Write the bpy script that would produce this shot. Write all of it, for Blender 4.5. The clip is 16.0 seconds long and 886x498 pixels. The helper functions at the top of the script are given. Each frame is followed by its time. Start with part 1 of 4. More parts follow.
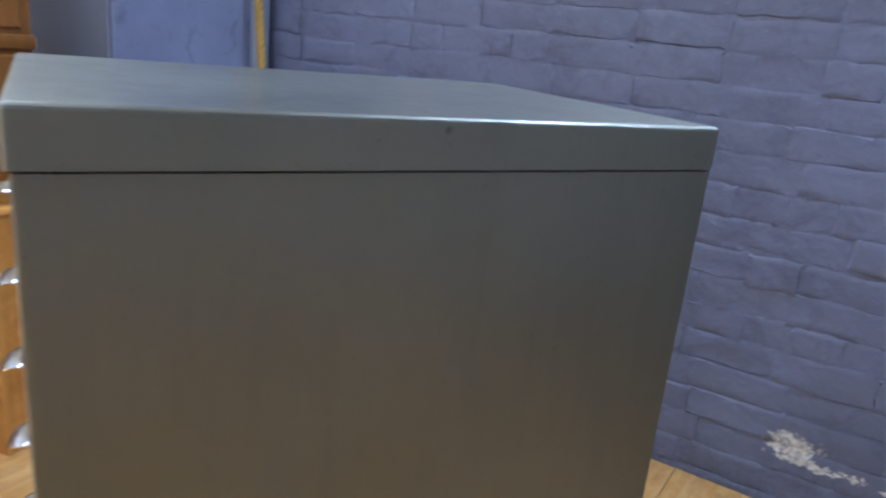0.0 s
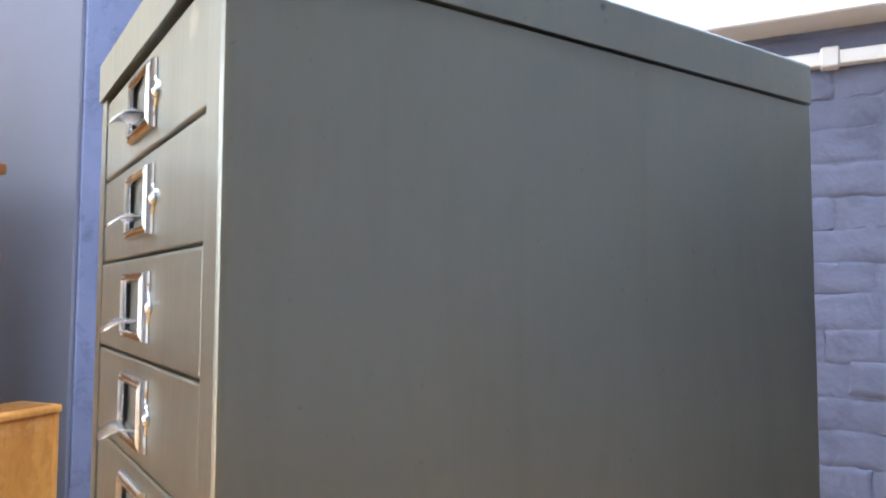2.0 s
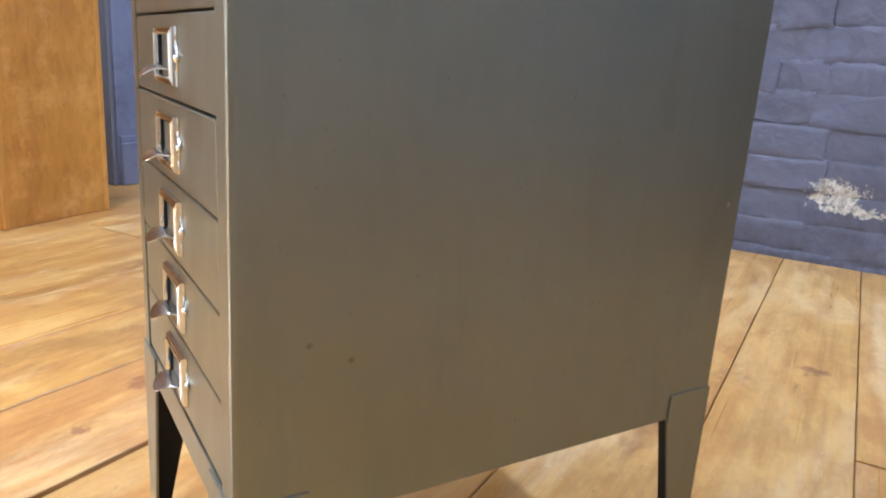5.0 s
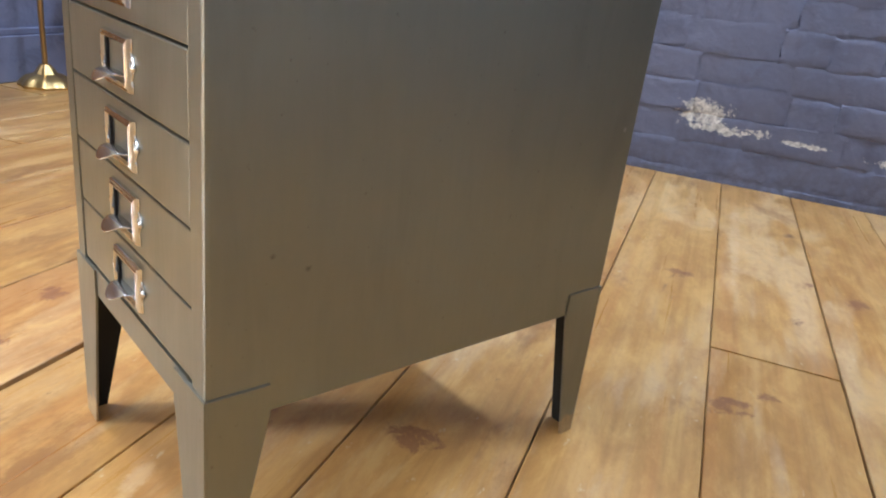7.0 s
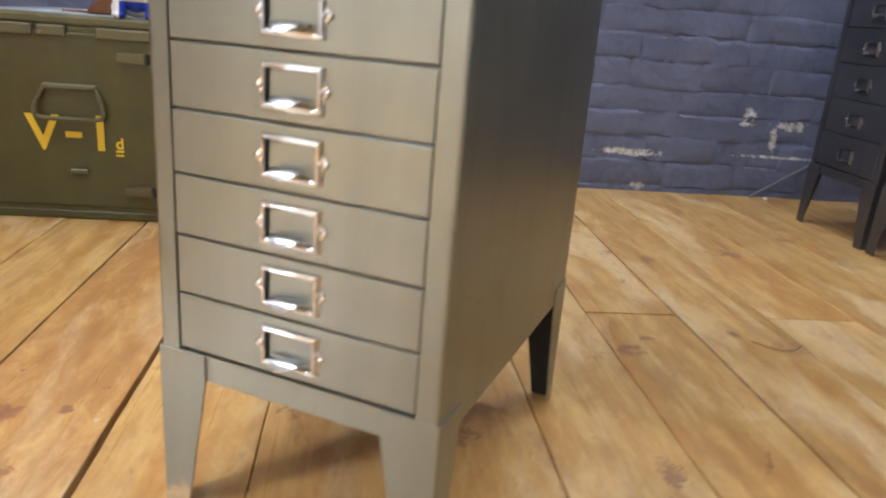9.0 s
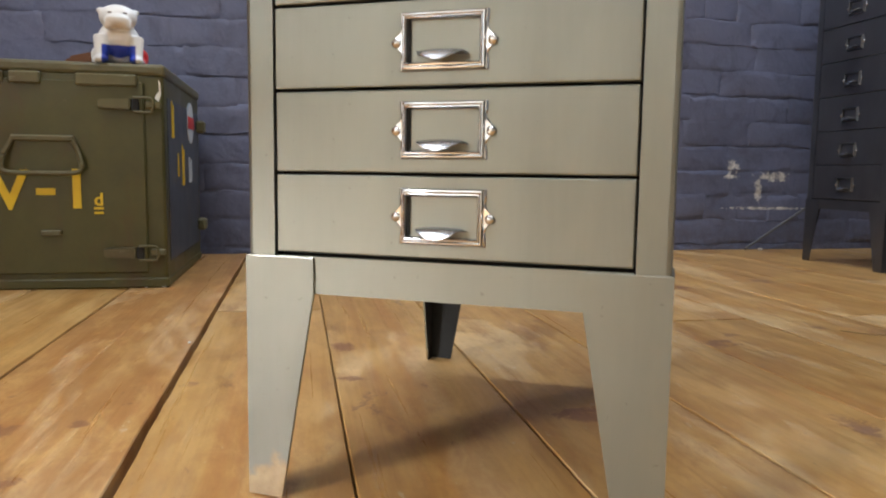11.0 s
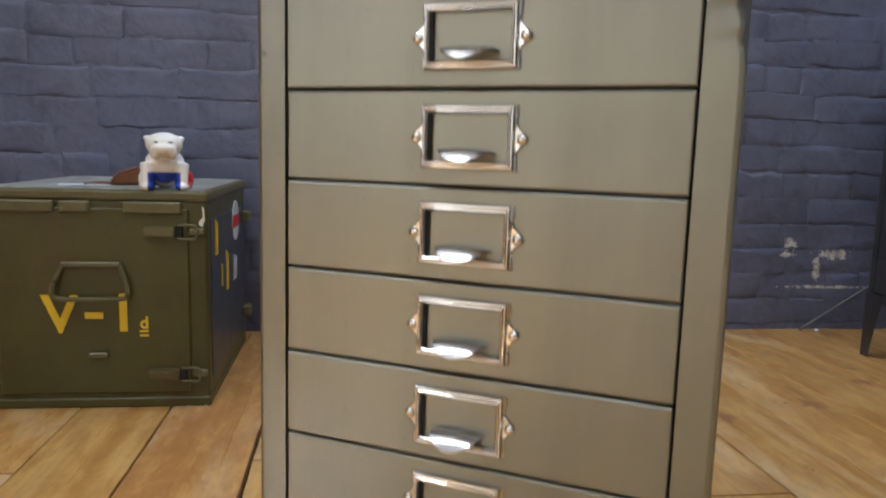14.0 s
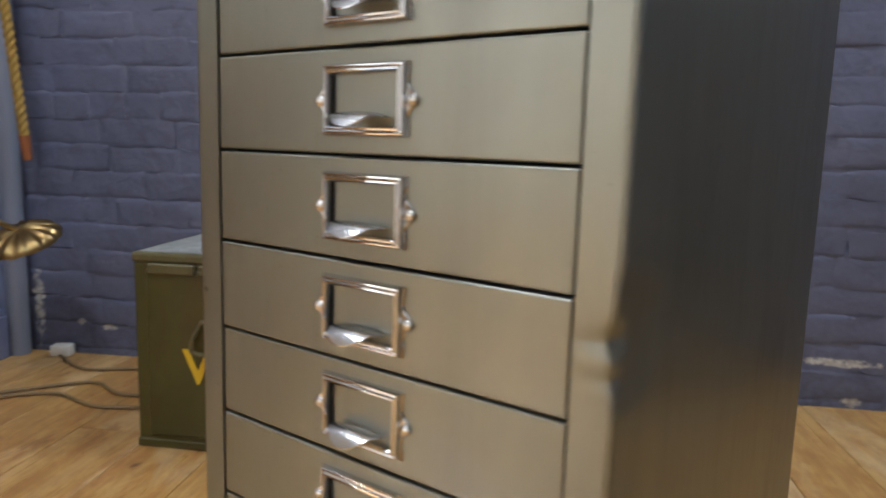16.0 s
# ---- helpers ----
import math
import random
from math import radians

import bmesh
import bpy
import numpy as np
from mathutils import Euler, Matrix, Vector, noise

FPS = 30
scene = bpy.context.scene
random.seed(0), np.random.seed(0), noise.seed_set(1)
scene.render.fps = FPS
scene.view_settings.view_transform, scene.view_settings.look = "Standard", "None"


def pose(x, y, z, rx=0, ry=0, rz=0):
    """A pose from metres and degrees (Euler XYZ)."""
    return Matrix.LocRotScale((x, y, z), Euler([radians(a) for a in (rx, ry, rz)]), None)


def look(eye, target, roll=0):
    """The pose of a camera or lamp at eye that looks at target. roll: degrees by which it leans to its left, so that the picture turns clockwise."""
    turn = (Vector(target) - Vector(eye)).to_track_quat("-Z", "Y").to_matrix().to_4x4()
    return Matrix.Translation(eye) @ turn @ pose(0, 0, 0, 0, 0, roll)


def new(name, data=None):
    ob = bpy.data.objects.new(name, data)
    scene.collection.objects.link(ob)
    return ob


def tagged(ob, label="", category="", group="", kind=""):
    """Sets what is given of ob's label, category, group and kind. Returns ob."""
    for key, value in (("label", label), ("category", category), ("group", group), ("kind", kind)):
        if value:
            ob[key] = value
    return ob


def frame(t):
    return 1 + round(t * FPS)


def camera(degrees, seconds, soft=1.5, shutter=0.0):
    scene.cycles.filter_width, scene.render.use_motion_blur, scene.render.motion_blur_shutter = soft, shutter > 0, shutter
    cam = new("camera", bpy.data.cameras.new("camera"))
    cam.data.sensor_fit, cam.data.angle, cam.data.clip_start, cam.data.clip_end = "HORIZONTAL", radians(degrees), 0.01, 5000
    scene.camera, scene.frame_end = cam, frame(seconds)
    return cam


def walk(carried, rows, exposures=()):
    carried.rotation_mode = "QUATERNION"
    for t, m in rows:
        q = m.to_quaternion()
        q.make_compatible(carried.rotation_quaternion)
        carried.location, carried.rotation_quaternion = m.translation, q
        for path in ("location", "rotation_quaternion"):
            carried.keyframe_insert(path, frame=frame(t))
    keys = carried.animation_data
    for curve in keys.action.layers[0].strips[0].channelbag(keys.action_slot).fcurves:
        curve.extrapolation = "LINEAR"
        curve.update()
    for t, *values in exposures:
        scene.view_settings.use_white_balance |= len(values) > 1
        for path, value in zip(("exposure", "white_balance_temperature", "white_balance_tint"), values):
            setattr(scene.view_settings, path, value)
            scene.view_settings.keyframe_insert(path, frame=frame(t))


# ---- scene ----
cam = camera(63.22, 16.0, soft=2.0, shutter=0.4)
PATH = [
    (0, (0.4881, 0.0146, 1.0898), (-1.1754, 0.9664, 0.5196), 5.71),
    (0.2, (0.5089, -0.0034, 1.0746), (-1.1968, 0.8886, 0.5325), 4.24),
    (0.5, (0.5081, -0.0239, 1.0612), (-1.1918, 0.8919, 0.5396), 4.99),
    (1, (0.4554, -0.0875, 0.9952), (-1.1960, 1.0024, 0.7007), 2.64),
    (1.3, (0.4391, -0.0961, 0.9623), (-1.1885, 1.0534, 0.7959), 2.82),
    (1.5, (0.4286, -0.0842, 0.9303), (-1.1887, 1.0883, 0.8276), 2.22),
    (2, (0.4174, -0.0818, 0.8821), (-1.2381, 1.0338, 1.0076), 0.21),
    (2.5, (0.4352, -0.0940, 0.8306), (-1.2536, 0.9739, 0.8090), 0.88),
    (2.7, (0.4332, -0.0956, 0.7958), (-1.2628, 0.9631, 0.7390), 1.45),
    (3, (0.4509, -0.1020, 0.7506), (-1.2271, 0.9756, 0.5897), 1.63),
    (3.5, (0.4736, -0.1026, 0.6734), (-1.1944, 0.9649, 0.3922), 2.38),
    (4, (0.4814, -0.1003, 0.5872), (-1.1737, 0.9602, 0.2147), 2.73),
    (4.5, (0.4894, -0.0945, 0.5218), (-1.1587, 0.9533, 0.0884), 2.96),
    (5, (0.5134, -0.0978, 0.4403), (-1.1256, 0.9265, -0.0747), 3.81),
    (7.5, (0.5468, -0.2122, 0.4817), (-0.7193, 1.1355, -0.2790), 7.05),
    (8, (0.5623, -0.2860, 0.5655), (-0.5706, 1.1806, -0.1852), 5.74),
    (8.5, (0.5057, -0.3928, 0.5752), (-0.4602, 1.1959, -0.1620), 5.92),
    (9, (0.3261, -0.4756, 0.4901), (-0.3841, 1.2914, -0.1209), 4.59),
    (9.2, (0.2755, -0.4931, 0.4200), (-0.3797, 1.3093, -0.1466), 2.69),
    (9.5, (0.2388, -0.4654, 0.3164), (-0.3904, 1.3483, -0.2452), 1.40),
    (10, (0.1585, -0.4473, 0.2307), (-0.4968, 1.4261, -0.0185), 1.07),
    (12.3, (0.1367, -0.4272, 0.2834), (-0.4117, 1.4853, 0.0803), 1.22),
    (12.5, (0.1416, -0.4233, 0.3113), (-0.4513, 1.4739, 0.0947), 0.94),
    (13, (0.1428, -0.4104, 0.3820), (-0.5120, 1.4632, 0.1368), 1.08),
    (13.5, (0.1419, -0.3965, 0.4537), (-0.5486, 1.4613, 0.1860), 1.21),
    (14, (0.1400, -0.3889, 0.5347), (-0.5866, 1.4534, 0.2565), 1.64),
    (14.5, (0.1361, -0.3864, 0.6028), (-0.6256, 1.4424, 0.3270), 1.97),
    (15, (0.1413, -0.3813, 0.6668), (-0.6252, 1.4466, 0.4009), 2.15),
    (15.5, (0.1725, -0.3673, 0.7019), (-0.6469, 1.4363, 0.4228), 2.04),
    (15.7, (0.1961, -0.3375, 0.6914), (-0.7676, 1.3915, 0.4056), 1.35),
    (16, (0.2560, -0.2738, 0.6882), (-0.9272, 1.3126, 0.3927), 1.66),
]
walk(cam, [(t, look(eye, target, roll)) for t, eye, target, roll in PATH],
     [(0, 0.50, 4950, 10), (0.5, 0.7, 5050, 10), (1.0, 0.95, 5200, 10), (2.0, 1.22, 5150, 10), (3.5, 1.2, 5250, 10), (5.0, 1.08, 5300, 10), (7.5, 0.80, 5350, 10), (8.5, 0.75, 5550, 10),
      (9.5, 0.50, 5700, 10), (10.2, 0.40, 5850, 10), (12.5, 0.10, 5900, 10), (14.5, 0.0, 5800, 10), (16.0, 0.05, 5750, 10)])

# The world's x runs along the tall cabinet's front, y into its depth.
# The room is turned against it: a runs along the brick wall, b away from the wall.
ROOM = Matrix.Translation((-0.8015, 1.4451, 0)) @ Matrix.Rotation(radians(29.0), 4, "Z")


def room(a, b, z=0.0, turn=0.0):
    return ROOM @ Matrix.Translation((a, -b, z)) @ Matrix.Rotation(radians(turn), 4, "Z")


# ---- light ----
def area_lamp(name, spot, target, size, size_y, watts, colour):
    lamp = bpy.data.lights.new(name, "AREA")
    lamp.shape, lamp.size, lamp.size_y = "RECTANGLE", size, size_y
    lamp.energy, lamp.color = watts, colour
    ob = new(name, lamp)
    ob.matrix_world = look(spot, target)
    return ob


WARM, SOFT, WHITE, COOL = (1.0, 0.94, 0.84), (1.0, 0.98, 0.92), (0.93, 0.98, 1.0), (0.98, 0.99, 1.0)
for x, y in ((-1.30, -1.84), (-1.17, -1.93)):
    bulb = bpy.data.lights.new("low_lamp_bulb", "POINT")
    bulb.energy, bulb.color, bulb.shadow_soft_size = 0.45, WARM, 0.03
    new("low_lamp_bulb", bulb).location = (x, y, 0.74)
    shade = bpy.data.lights.new("low_shaded_lamp", "SPOT")
    shade.energy, shade.color, shade.shadow_soft_size = 72, WARM, 0.05
    shade.spot_size, shade.spot_blend = radians(152), 0.06
    new("low_shaded_lamp", shade).location = (x, y, 0.80)
# Unseen overhead lamps, added where wall, floor and crate need light.
for a, b, watts, tone in ((0.75, 0.36, 31, WHITE), (-0.1, 3.1, 7, SOFT), (-1.3, 3.4, 6, SOFT), (-0.9, 1.55, 23, SOFT)):
    at = room(a, b, 2.62).translation
    area_lamp("overhead_fill_lamp", at, (at.x, at.y, 0), 1.5, 0.2, watts, tone)
# Added lamps: they brighten unseen walls for the steel fronts to mirror.
area_lamp("wall_fill_lamp", room(-3.9, 3.4, 2.5).translation, room(-5.4, 3.4, 1.4).translation, 3.2, 0.2, 175, COOL)
area_lamp("wall_fill_lamp", room(-3.2, 4.7, 2.5).translation, room(-3.5, 6.2, 1.4).translation, 2.2, 0.2, 55, COOL)
# Added lamp: lights the ceiling that the chrome handles reflect.
area_lamp("ceiling_fill_lamp", room(-0.2, 3.5, 2.0).translation, room(-0.2, 3.3, 2.7).translation, 1.2, 0.2, 30, WHITE)

world = bpy.data.worlds.new("world")
scene.world = world
world.use_nodes = True
world.node_tree.nodes["Background"].inputs[0].default_value = (0.5, 0.52, 0.6, 1)
world.node_tree.nodes["Background"].inputs[1].default_value = 0.02


# ---- materials ----
class Nodes:
    """A small wrapper to write node materials briefly."""

    def __init__(self, name):
        self.mat = bpy.data.materials.new(name)
        self.mat.use_nodes = True
        self.tree = self.mat.node_tree
        self.bsdf = self.tree.nodes["Principled BSDF"]

    def add(self, kind, **inputs):
        node = self.tree.nodes.new("ShaderNode" + kind)
        for key, value in inputs.items():
            self.put(node, key.replace("_", " "), value)
        return node

    def put(self, node, key, value):
        socket = node.inputs[int(key)] if key.isdigit() else node.inputs[key]
        if hasattr(value, "is_linked"):
            self.tree.links.new(value, socket)
        else:
            socket.default_value = value

    def coords(self, which="Object", scale=(1, 1, 1), shift=None):
        out = self.add("TexCoord").outputs[which]
        m = self.add("Mapping")
        self.put(m, "Vector", out)
        m.inputs["Scale"].default_value = scale
        if shift is not None:
            self.put(m, "Location", shift)
        return m.outputs[0]

    def noise(self, vector, scale, detail=4.0, rough=0.55, distort=0.0):
        n = self.add("TexNoise", Vector=vector, Scale=scale, Detail=detail, Roughness=rough, Distortion=distort)
        return n.outputs["Fac"]

    def ramp(self, fac, *stops):
        r = self.add("ValToRGB", Fac=fac)
        el = r.color_ramp.elements
        while len(el) < len(stops):
            el.new(0.5)
        for e, (at, colour) in zip(el, stops):
            e.position = at
            e.color = (*colour, 1) if len(colour) == 3 else colour
        return r.outputs["Color"]

    def step(self, fac, lo, hi, a=0.0, b=1.0):
        m = self.add("MapRange")
        for k, v in zip(range(5), (fac, lo, hi, a, b)):
            self.put(m, str(k), v)
        return m.outputs[0]

    def mix(self, fac, a, b, blend="MIX"):
        m = self.tree.nodes.new("ShaderNodeMix")
        m.data_type, m.blend_type = "RGBA", blend
        for socket, value in ((m.inputs[0], fac), (m.inputs[6], a), (m.inputs[7], b)):
            if hasattr(value, "is_linked"):
                self.tree.links.new(value, socket)
            else:
                socket.default_value = (*value, 1) if isinstance(value, tuple) else value
        return m.outputs[2]

    def math(self, op, a, b=0.0):
        m = self.tree.nodes.new("ShaderNodeMath")
        m.operation = op
        self.put(m, "0", a)
        self.put(m, "1", b)
        return m.outputs[0]

    def bump(self, height, strength, distance=0.002, normal=None):
        b = self.add("Bump", Height=height, Strength=strength, Distance=distance)
        if normal is not None:
            self.put(b, "Normal", normal)
        return b.outputs[0]

    def spots(self, where, places, upright=False):
        """How near a place in the room is to the nearest of some ellipses: 1 in the middle, 0 on the rim."""
        sums = []
        for axis in ((ROOM.col[0].to_3d(), ROOM.col[2].to_3d()) if upright else (ROOM.col[0].to_3d(), -ROOM.col[1].to_3d())):
            dot = self.add("VectorMath", **{"0": where, "1": axis})
            dot.operation = "DOT_PRODUCT"
            sums.append(self.math("SUBTRACT", dot.outputs["Value"], float(axis.dot(ROOM.translation))))
        total = None
        for cu, cv, ru, rv in places:
            du = self.math("POWER", self.math("DIVIDE", self.math("SUBTRACT", sums[0], cu), ru), 2.0)
            dv = self.math("POWER", self.math("DIVIDE", self.math("SUBTRACT", sums[1], cv), rv), 2.0)
            near = self.math("SUBTRACT", 1.0, self.math("ADD", du, dv))
            total = near if total is None else self.math("MAXIMUM", total, near)
        return total

    def done(self, colour, rough, metal=0.0, normal=None, **more):
        self.put(self.bsdf, "Base Color", (*colour, 1) if isinstance(colour, tuple) else colour)
        self.put(self.bsdf, "Roughness", rough)
        self.put(self.bsdf, "Metallic", metal)
        if normal is not None:
            self.put(self.bsdf, "Normal", normal)
        for key, value in more.items():
            self.put(self.bsdf, key.replace("_", " "), value)
        return self.mat


# Chips, scuffs and a scrap of old tape on the tall cabinet: place, size, colour.
MARKS = (((0.146, 0.207, 1.04), 0.003, (0.01, 0.01, 0.01)), ((-0.138, 0.0, 0.59), 0.0025, (0.05, 0.03, 0.02)), ((0.097, 0.0, 1.003), 0.009, (0.45, 0.42, 0.36)), ((0.1435, 0.357, 0.721), 0.002, (0.5, 0.5, 0.48)),
         ((0.1435, 0.012, 0.53), 0.007, (0.2, 0.2, 0.2)),
         ((0.1435, 0.404, 0.339), 0.0022, (0.5, 0.5, 0.46)), ((0.1435, 0.402, 0.527), 0.004, (0.4, 0.4, 0.38)), ((0.1435, 0.073, 0.259), 0.003, (0.05, 0.045, 0.04)), ((0.1435, 0.046, 0.272), 0.0025, (0.06, 0.05, 0.05)))


def steel(name, light, dark, metal, rough, worn=0.0):
    n = Nodes(name)
    c = n.coords("Object")
    here = n.add("NewGeometry").outputs["Position"]
    cloud = n.noise(here, 6.0, 5.0, 0.6)
    fine = n.noise(n.coords("Object", (260, 260, 30)), 1.0, 3.0)
    speck = n.noise(c, 160.0, 2.0)
    col = n.mix(n.step(cloud, 0.3, 0.7), dark, light)
    col = n.mix(n.step(fine, 0.3, 0.7, 0.0, 0.07), col, dark)
    col = n.mix(n.step(speck, 0.70, 0.76, 0.0, 0.25), col, (0.06, 0.05, 0.04))
    smear = n.noise(n.coords("Object", (3.0, 3.0, 0.7)), 9.0, 3.0, 0.5, 0.6)
    col = n.mix(n.step(smear, 0.5, 0.75, 0.0, 0.15), col, tuple(v * 0.72 for v in dark))
    for spot, size, tone in MARKS:
        far = n.add("VectorMath", **{"0": here, "1": spot})
        far.operation = "DISTANCE"
        rim = n.math("ADD", far.outputs["Value"], n.math("MULTIPLY", n.math("SUBTRACT", n.noise(here, 220.0, 4.0, 0.7), 0.5), size * 1.8))
        col = n.mix(n.step(rim, size * 0.3, size * 1.1, 0.5, 0.0), col, tone)
    if worn:
        height = n.add("SeparateXYZ", Vector=c).outputs["Z"]
        edge = n.math("ADD", height, n.math("MULTIPLY", n.noise(c, 45.0, 4.0), -0.05))
        rust = n.step(edge, worn - 0.03, worn - 0.022, 1.0, 0.0)
        col = n.mix(n.math("MULTIPLY", rust, 0.8), col, n.mix(n.noise(c, 120.0, 3.0), (0.22, 0.13, 0.05), (0.5, 0.38, 0.2)))
        metal = n.math("SUBTRACT", metal, n.math("MULTIPLY", rust, 0.6))
    r = n.math("ADD", n.step(cloud, 0.25, 0.75, rough - 0.05, rough + 0.06), n.math("ADD", n.step(fine, 0.3, 0.7, -0.02, 0.03), n.step(smear, 0.45, 0.75, 0.0, 0.05)))
    nor = n.bump(n.noise(here, 5.0, 2.0), 0.06, 0.004, n.bump(fine, 0.006, 0.0004))
    return n.done(col, r, metal, nor, Coat_Weight=0.35, Coat_Roughness=0.17, Coat_Normal=n.bump(n.noise(here, 7.0, 3.0), 0.05, 0.004))


def plain(name, colour, rough=0.5, metal=0.0, vary=0.15, scale=30.0, bump=0.1, **more):
    n = Nodes(name)
    c = n.coords("Object")
    f = n.noise(c, scale, 5.0)
    g = n.noise(c, scale * 0.13, 3.0)
    down = tuple(v * (1 - vary) for v in colour)
    up = tuple(min(1.0, v * (1 + vary)) for v in colour)
    col = n.mix(n.math("MULTIPLY", n.math("ADD", f, g), 0.5), down, up)
    return n.done(col, n.step(g, 0.3, 0.7, rough * 0.85, min(1.0, rough * 1.15)), metal, n.bump(f, bump, 0.001), **more)


def wood(name, light, dark, rough, grain=(9, 1.0, 9), shift=False, knots=True):
    n = Nodes(name)
    move = None
    if shift:
        info = n.add("ObjectInfo")
        comb = n.add("CombineXYZ")
        for k, f in (("X", 13.0), ("Y", 37.0), ("Z", 7.0)):
            n.put(comb, k, n.math("MULTIPLY", info.outputs["Random"], f))
        move = comb.outputs[0]
    c = n.coords("Object", grain, move)
    big = n.noise(c, 1.3, 3.0, 0.5, 0.6)
    lines = n.noise(n.coords("Object", (grain[0] * 6, grain[1] * 1.2, grain[2] * 6), move), 1.6, 6.0, 0.65, 0.4)
    col = n.mix(n.step(big, 0.3, 0.72), dark, light)
    col = n.mix(n.step(lines, 0.45, 0.75, 0.0, 0.5), col, tuple(v * 0.55 for v in dark))
    if knots:
        plainc = n.coords("Object", (1, 0.55, 1), move)
        swirl = n.add("VectorMath", **{"0": n.add("TexNoise", Vector=plainc, Scale=9.0, Detail=3.0).outputs["Color"], "1": (0.05, 0.05, 0.05), "2": plainc})
        swirl.operation = "MULTIPLY_ADD"
        vor = n.add("TexVoronoi", Vector=swirl.outputs[0], Scale=4.2)
        knot = vor.outputs["Distance"]
        ring = n.step(n.math("SINE", n.math("MULTIPLY", knot, 150.0)), 0.2, 1.0, 0.0, 0.3)
        col = n.mix(n.math("MULTIPLY", ring, n.step(knot, 0.1, 0.3, knots, 0.0)), col, dark)
        col = n.mix(n.step(knot, 0.05, 0.13, 0.85 * knots, 0.0), col, tuple(v * f for v, f in zip(dark, (0.42, 0.34, 0.42))))
        wear = n.noise(n.coords("Object", (1, 0.45, 1), move), 9.0, 8.0, 0.75)
        col = n.mix(n.step(wear, 0.5, 0.68, 0.0, 0.55), col, tuple(min(1, v * 1.2 + 0.09) for v in light))
        stain = n.noise(n.coords("Object", (1, 0.35, 1), move), 3.6, 7.0, 0.75, 0.5)
        col = n.mix(n.step(stain, 0.54, 0.7, 0.0, 0.65), col, tuple(v * f for v, f in zip(dark, (0.75, 0.58, 0.5))))
        specks = n.noise(n.coords("Object", (1, 0.6, 1), move), 48.0, 4.0, 0.7)
        col = n.mix(n.step(specks, 0.66, 0.74, 0.0, 0.5), col, tuple(v * 0.4 for v in dark))
        if shift:
            tone = n.step(info.outputs["Random"], 0.0, 1.0, 0.0, 0.3)
            col = n.mix(tone, col, tuple(v * 0.75 for v in light))
    return n.done(col, n.step(lines, 0.3, 0.7, rough - 0.08, rough + 0.12), 0.0, n.bump(lines, 0.18, 0.0015))


def floor_pine(name, red=0.0):
    """Old varnished pine: honey boards, pale where the varnish is scuffed off, with red-brown stains and knots."""
    n = Nodes(name)
    info = n.add("ObjectInfo").outputs["Random"]
    comb = n.add("CombineXYZ")
    for k, f in (("X", 13.0), ("Y", 37.0), ("Z", 7.0)):
        n.put(comb, k, n.math("MULTIPLY", info, f))
    move = comb.outputs[0]
    world_at = n.add("NewGeometry").outputs["Position"]
    big = n.noise(n.coords("Object", (8, 0.8, 8), move), 1.3, 3.0, 0.5, 0.7)
    lines = n.noise(n.coords("Object", (70, 1.3, 70), move), 1.4, 6.0, 0.65, 0.5)
    col = n.mix(n.step(big, 0.3, 0.72), (0.43, 0.228, 0.06), (0.56, 0.34, 0.115))
    col = n.mix(n.step(info, 0.0, 1.0, 0.0, 0.35), col, (0.40, 0.195, 0.05))
    col = n.mix(n.step(lines, 0.45, 0.75, 0.0, 0.35), col, (0.21, 0.105, 0.032))
    heart = n.noise(n.coords("Object", (20, 0.55, 20), move), 1.0, 4.0, 0.6, 0.6)
    col = n.mix(n.step(heart, 0.52, 0.68, 0.0, 0.5), col, (0.40, 0.165, 0.045))
    col = n.mix(n.step(heart, 0.46, 0.32, 0.0, 0.4), col, (0.60, 0.40, 0.17))
    if red:
        col = n.mix(red, col, (0.33, 0.13, 0.045))
    # scuffed, pale patches of bare wood, larger than one board
    scuff = n.noise(n.coords("Object", (1.3, 0.32, 1), move), 4.6, 9.0, 0.68, 0.5)
    bare = n.step(n.math("ADD", scuff, n.math("MULTIPLY", lines, 0.18)), 0.60, 0.70)
    col = n.mix(n.math("MULTIPLY", bare, 0.72), col, n.mix(n.noise(world_at, 60.0, 4.0), (0.48, 0.32, 0.15), (0.64, 0.46, 0.25)))
    # old stains, along the grain
    stain = n.noise(n.coords("Object", (1, 0.4, 1), move), 5.2, 8.0, 0.7, 0.4)
    dark = n.step(n.math("ADD", stain, n.math("MULTIPLY", lines, 0.1)), 0.62, 0.69)
    col = n.mix(n.math("MULTIPLY", dark, 0.55), col, (0.22, 0.10, 0.035))
    blot = n.noise(n.coords("Object", (1, 0.5, 1), move), 13.0, 6.0, 0.72, 0.6)
    col = n.mix(n.step(blot, 0.645, 0.69, 0.0, 0.65), col, (0.13, 0.052, 0.04))
    mottle = n.noise(n.coords("Object", (1, 0.35, 1), move), 26.0, 8.0, 0.72, 0.3)
    col = n.mix(n.step(mottle, 0.5, 0.64, 0.0, 0.38), col, (0.27, 0.12, 0.035))
    col = n.mix(n.step(mottle, 0.5, 0.36, 0.0, 0.45), col, (0.66, 0.42, 0.15))
    # knots
    at = n.coords("Object", (1, 0.6, 1), move)
    swirl = n.add("VectorMath", **{"0": n.add("TexNoise", Vector=at, Scale=11.0, Detail=4.0).outputs["Color"], "1": (0.09, 0.09, 0.09), "2": at})
    swirl.operation = "MULTIPLY_ADD"
    knot = n.add("TexVoronoi", Vector=swirl.outputs[0], Scale=4.0).outputs["Distance"]
    col = n.mix(n.step(knot, 0.015, 0.06, 0.8, 0.0), col, (0.12, 0.05, 0.035))
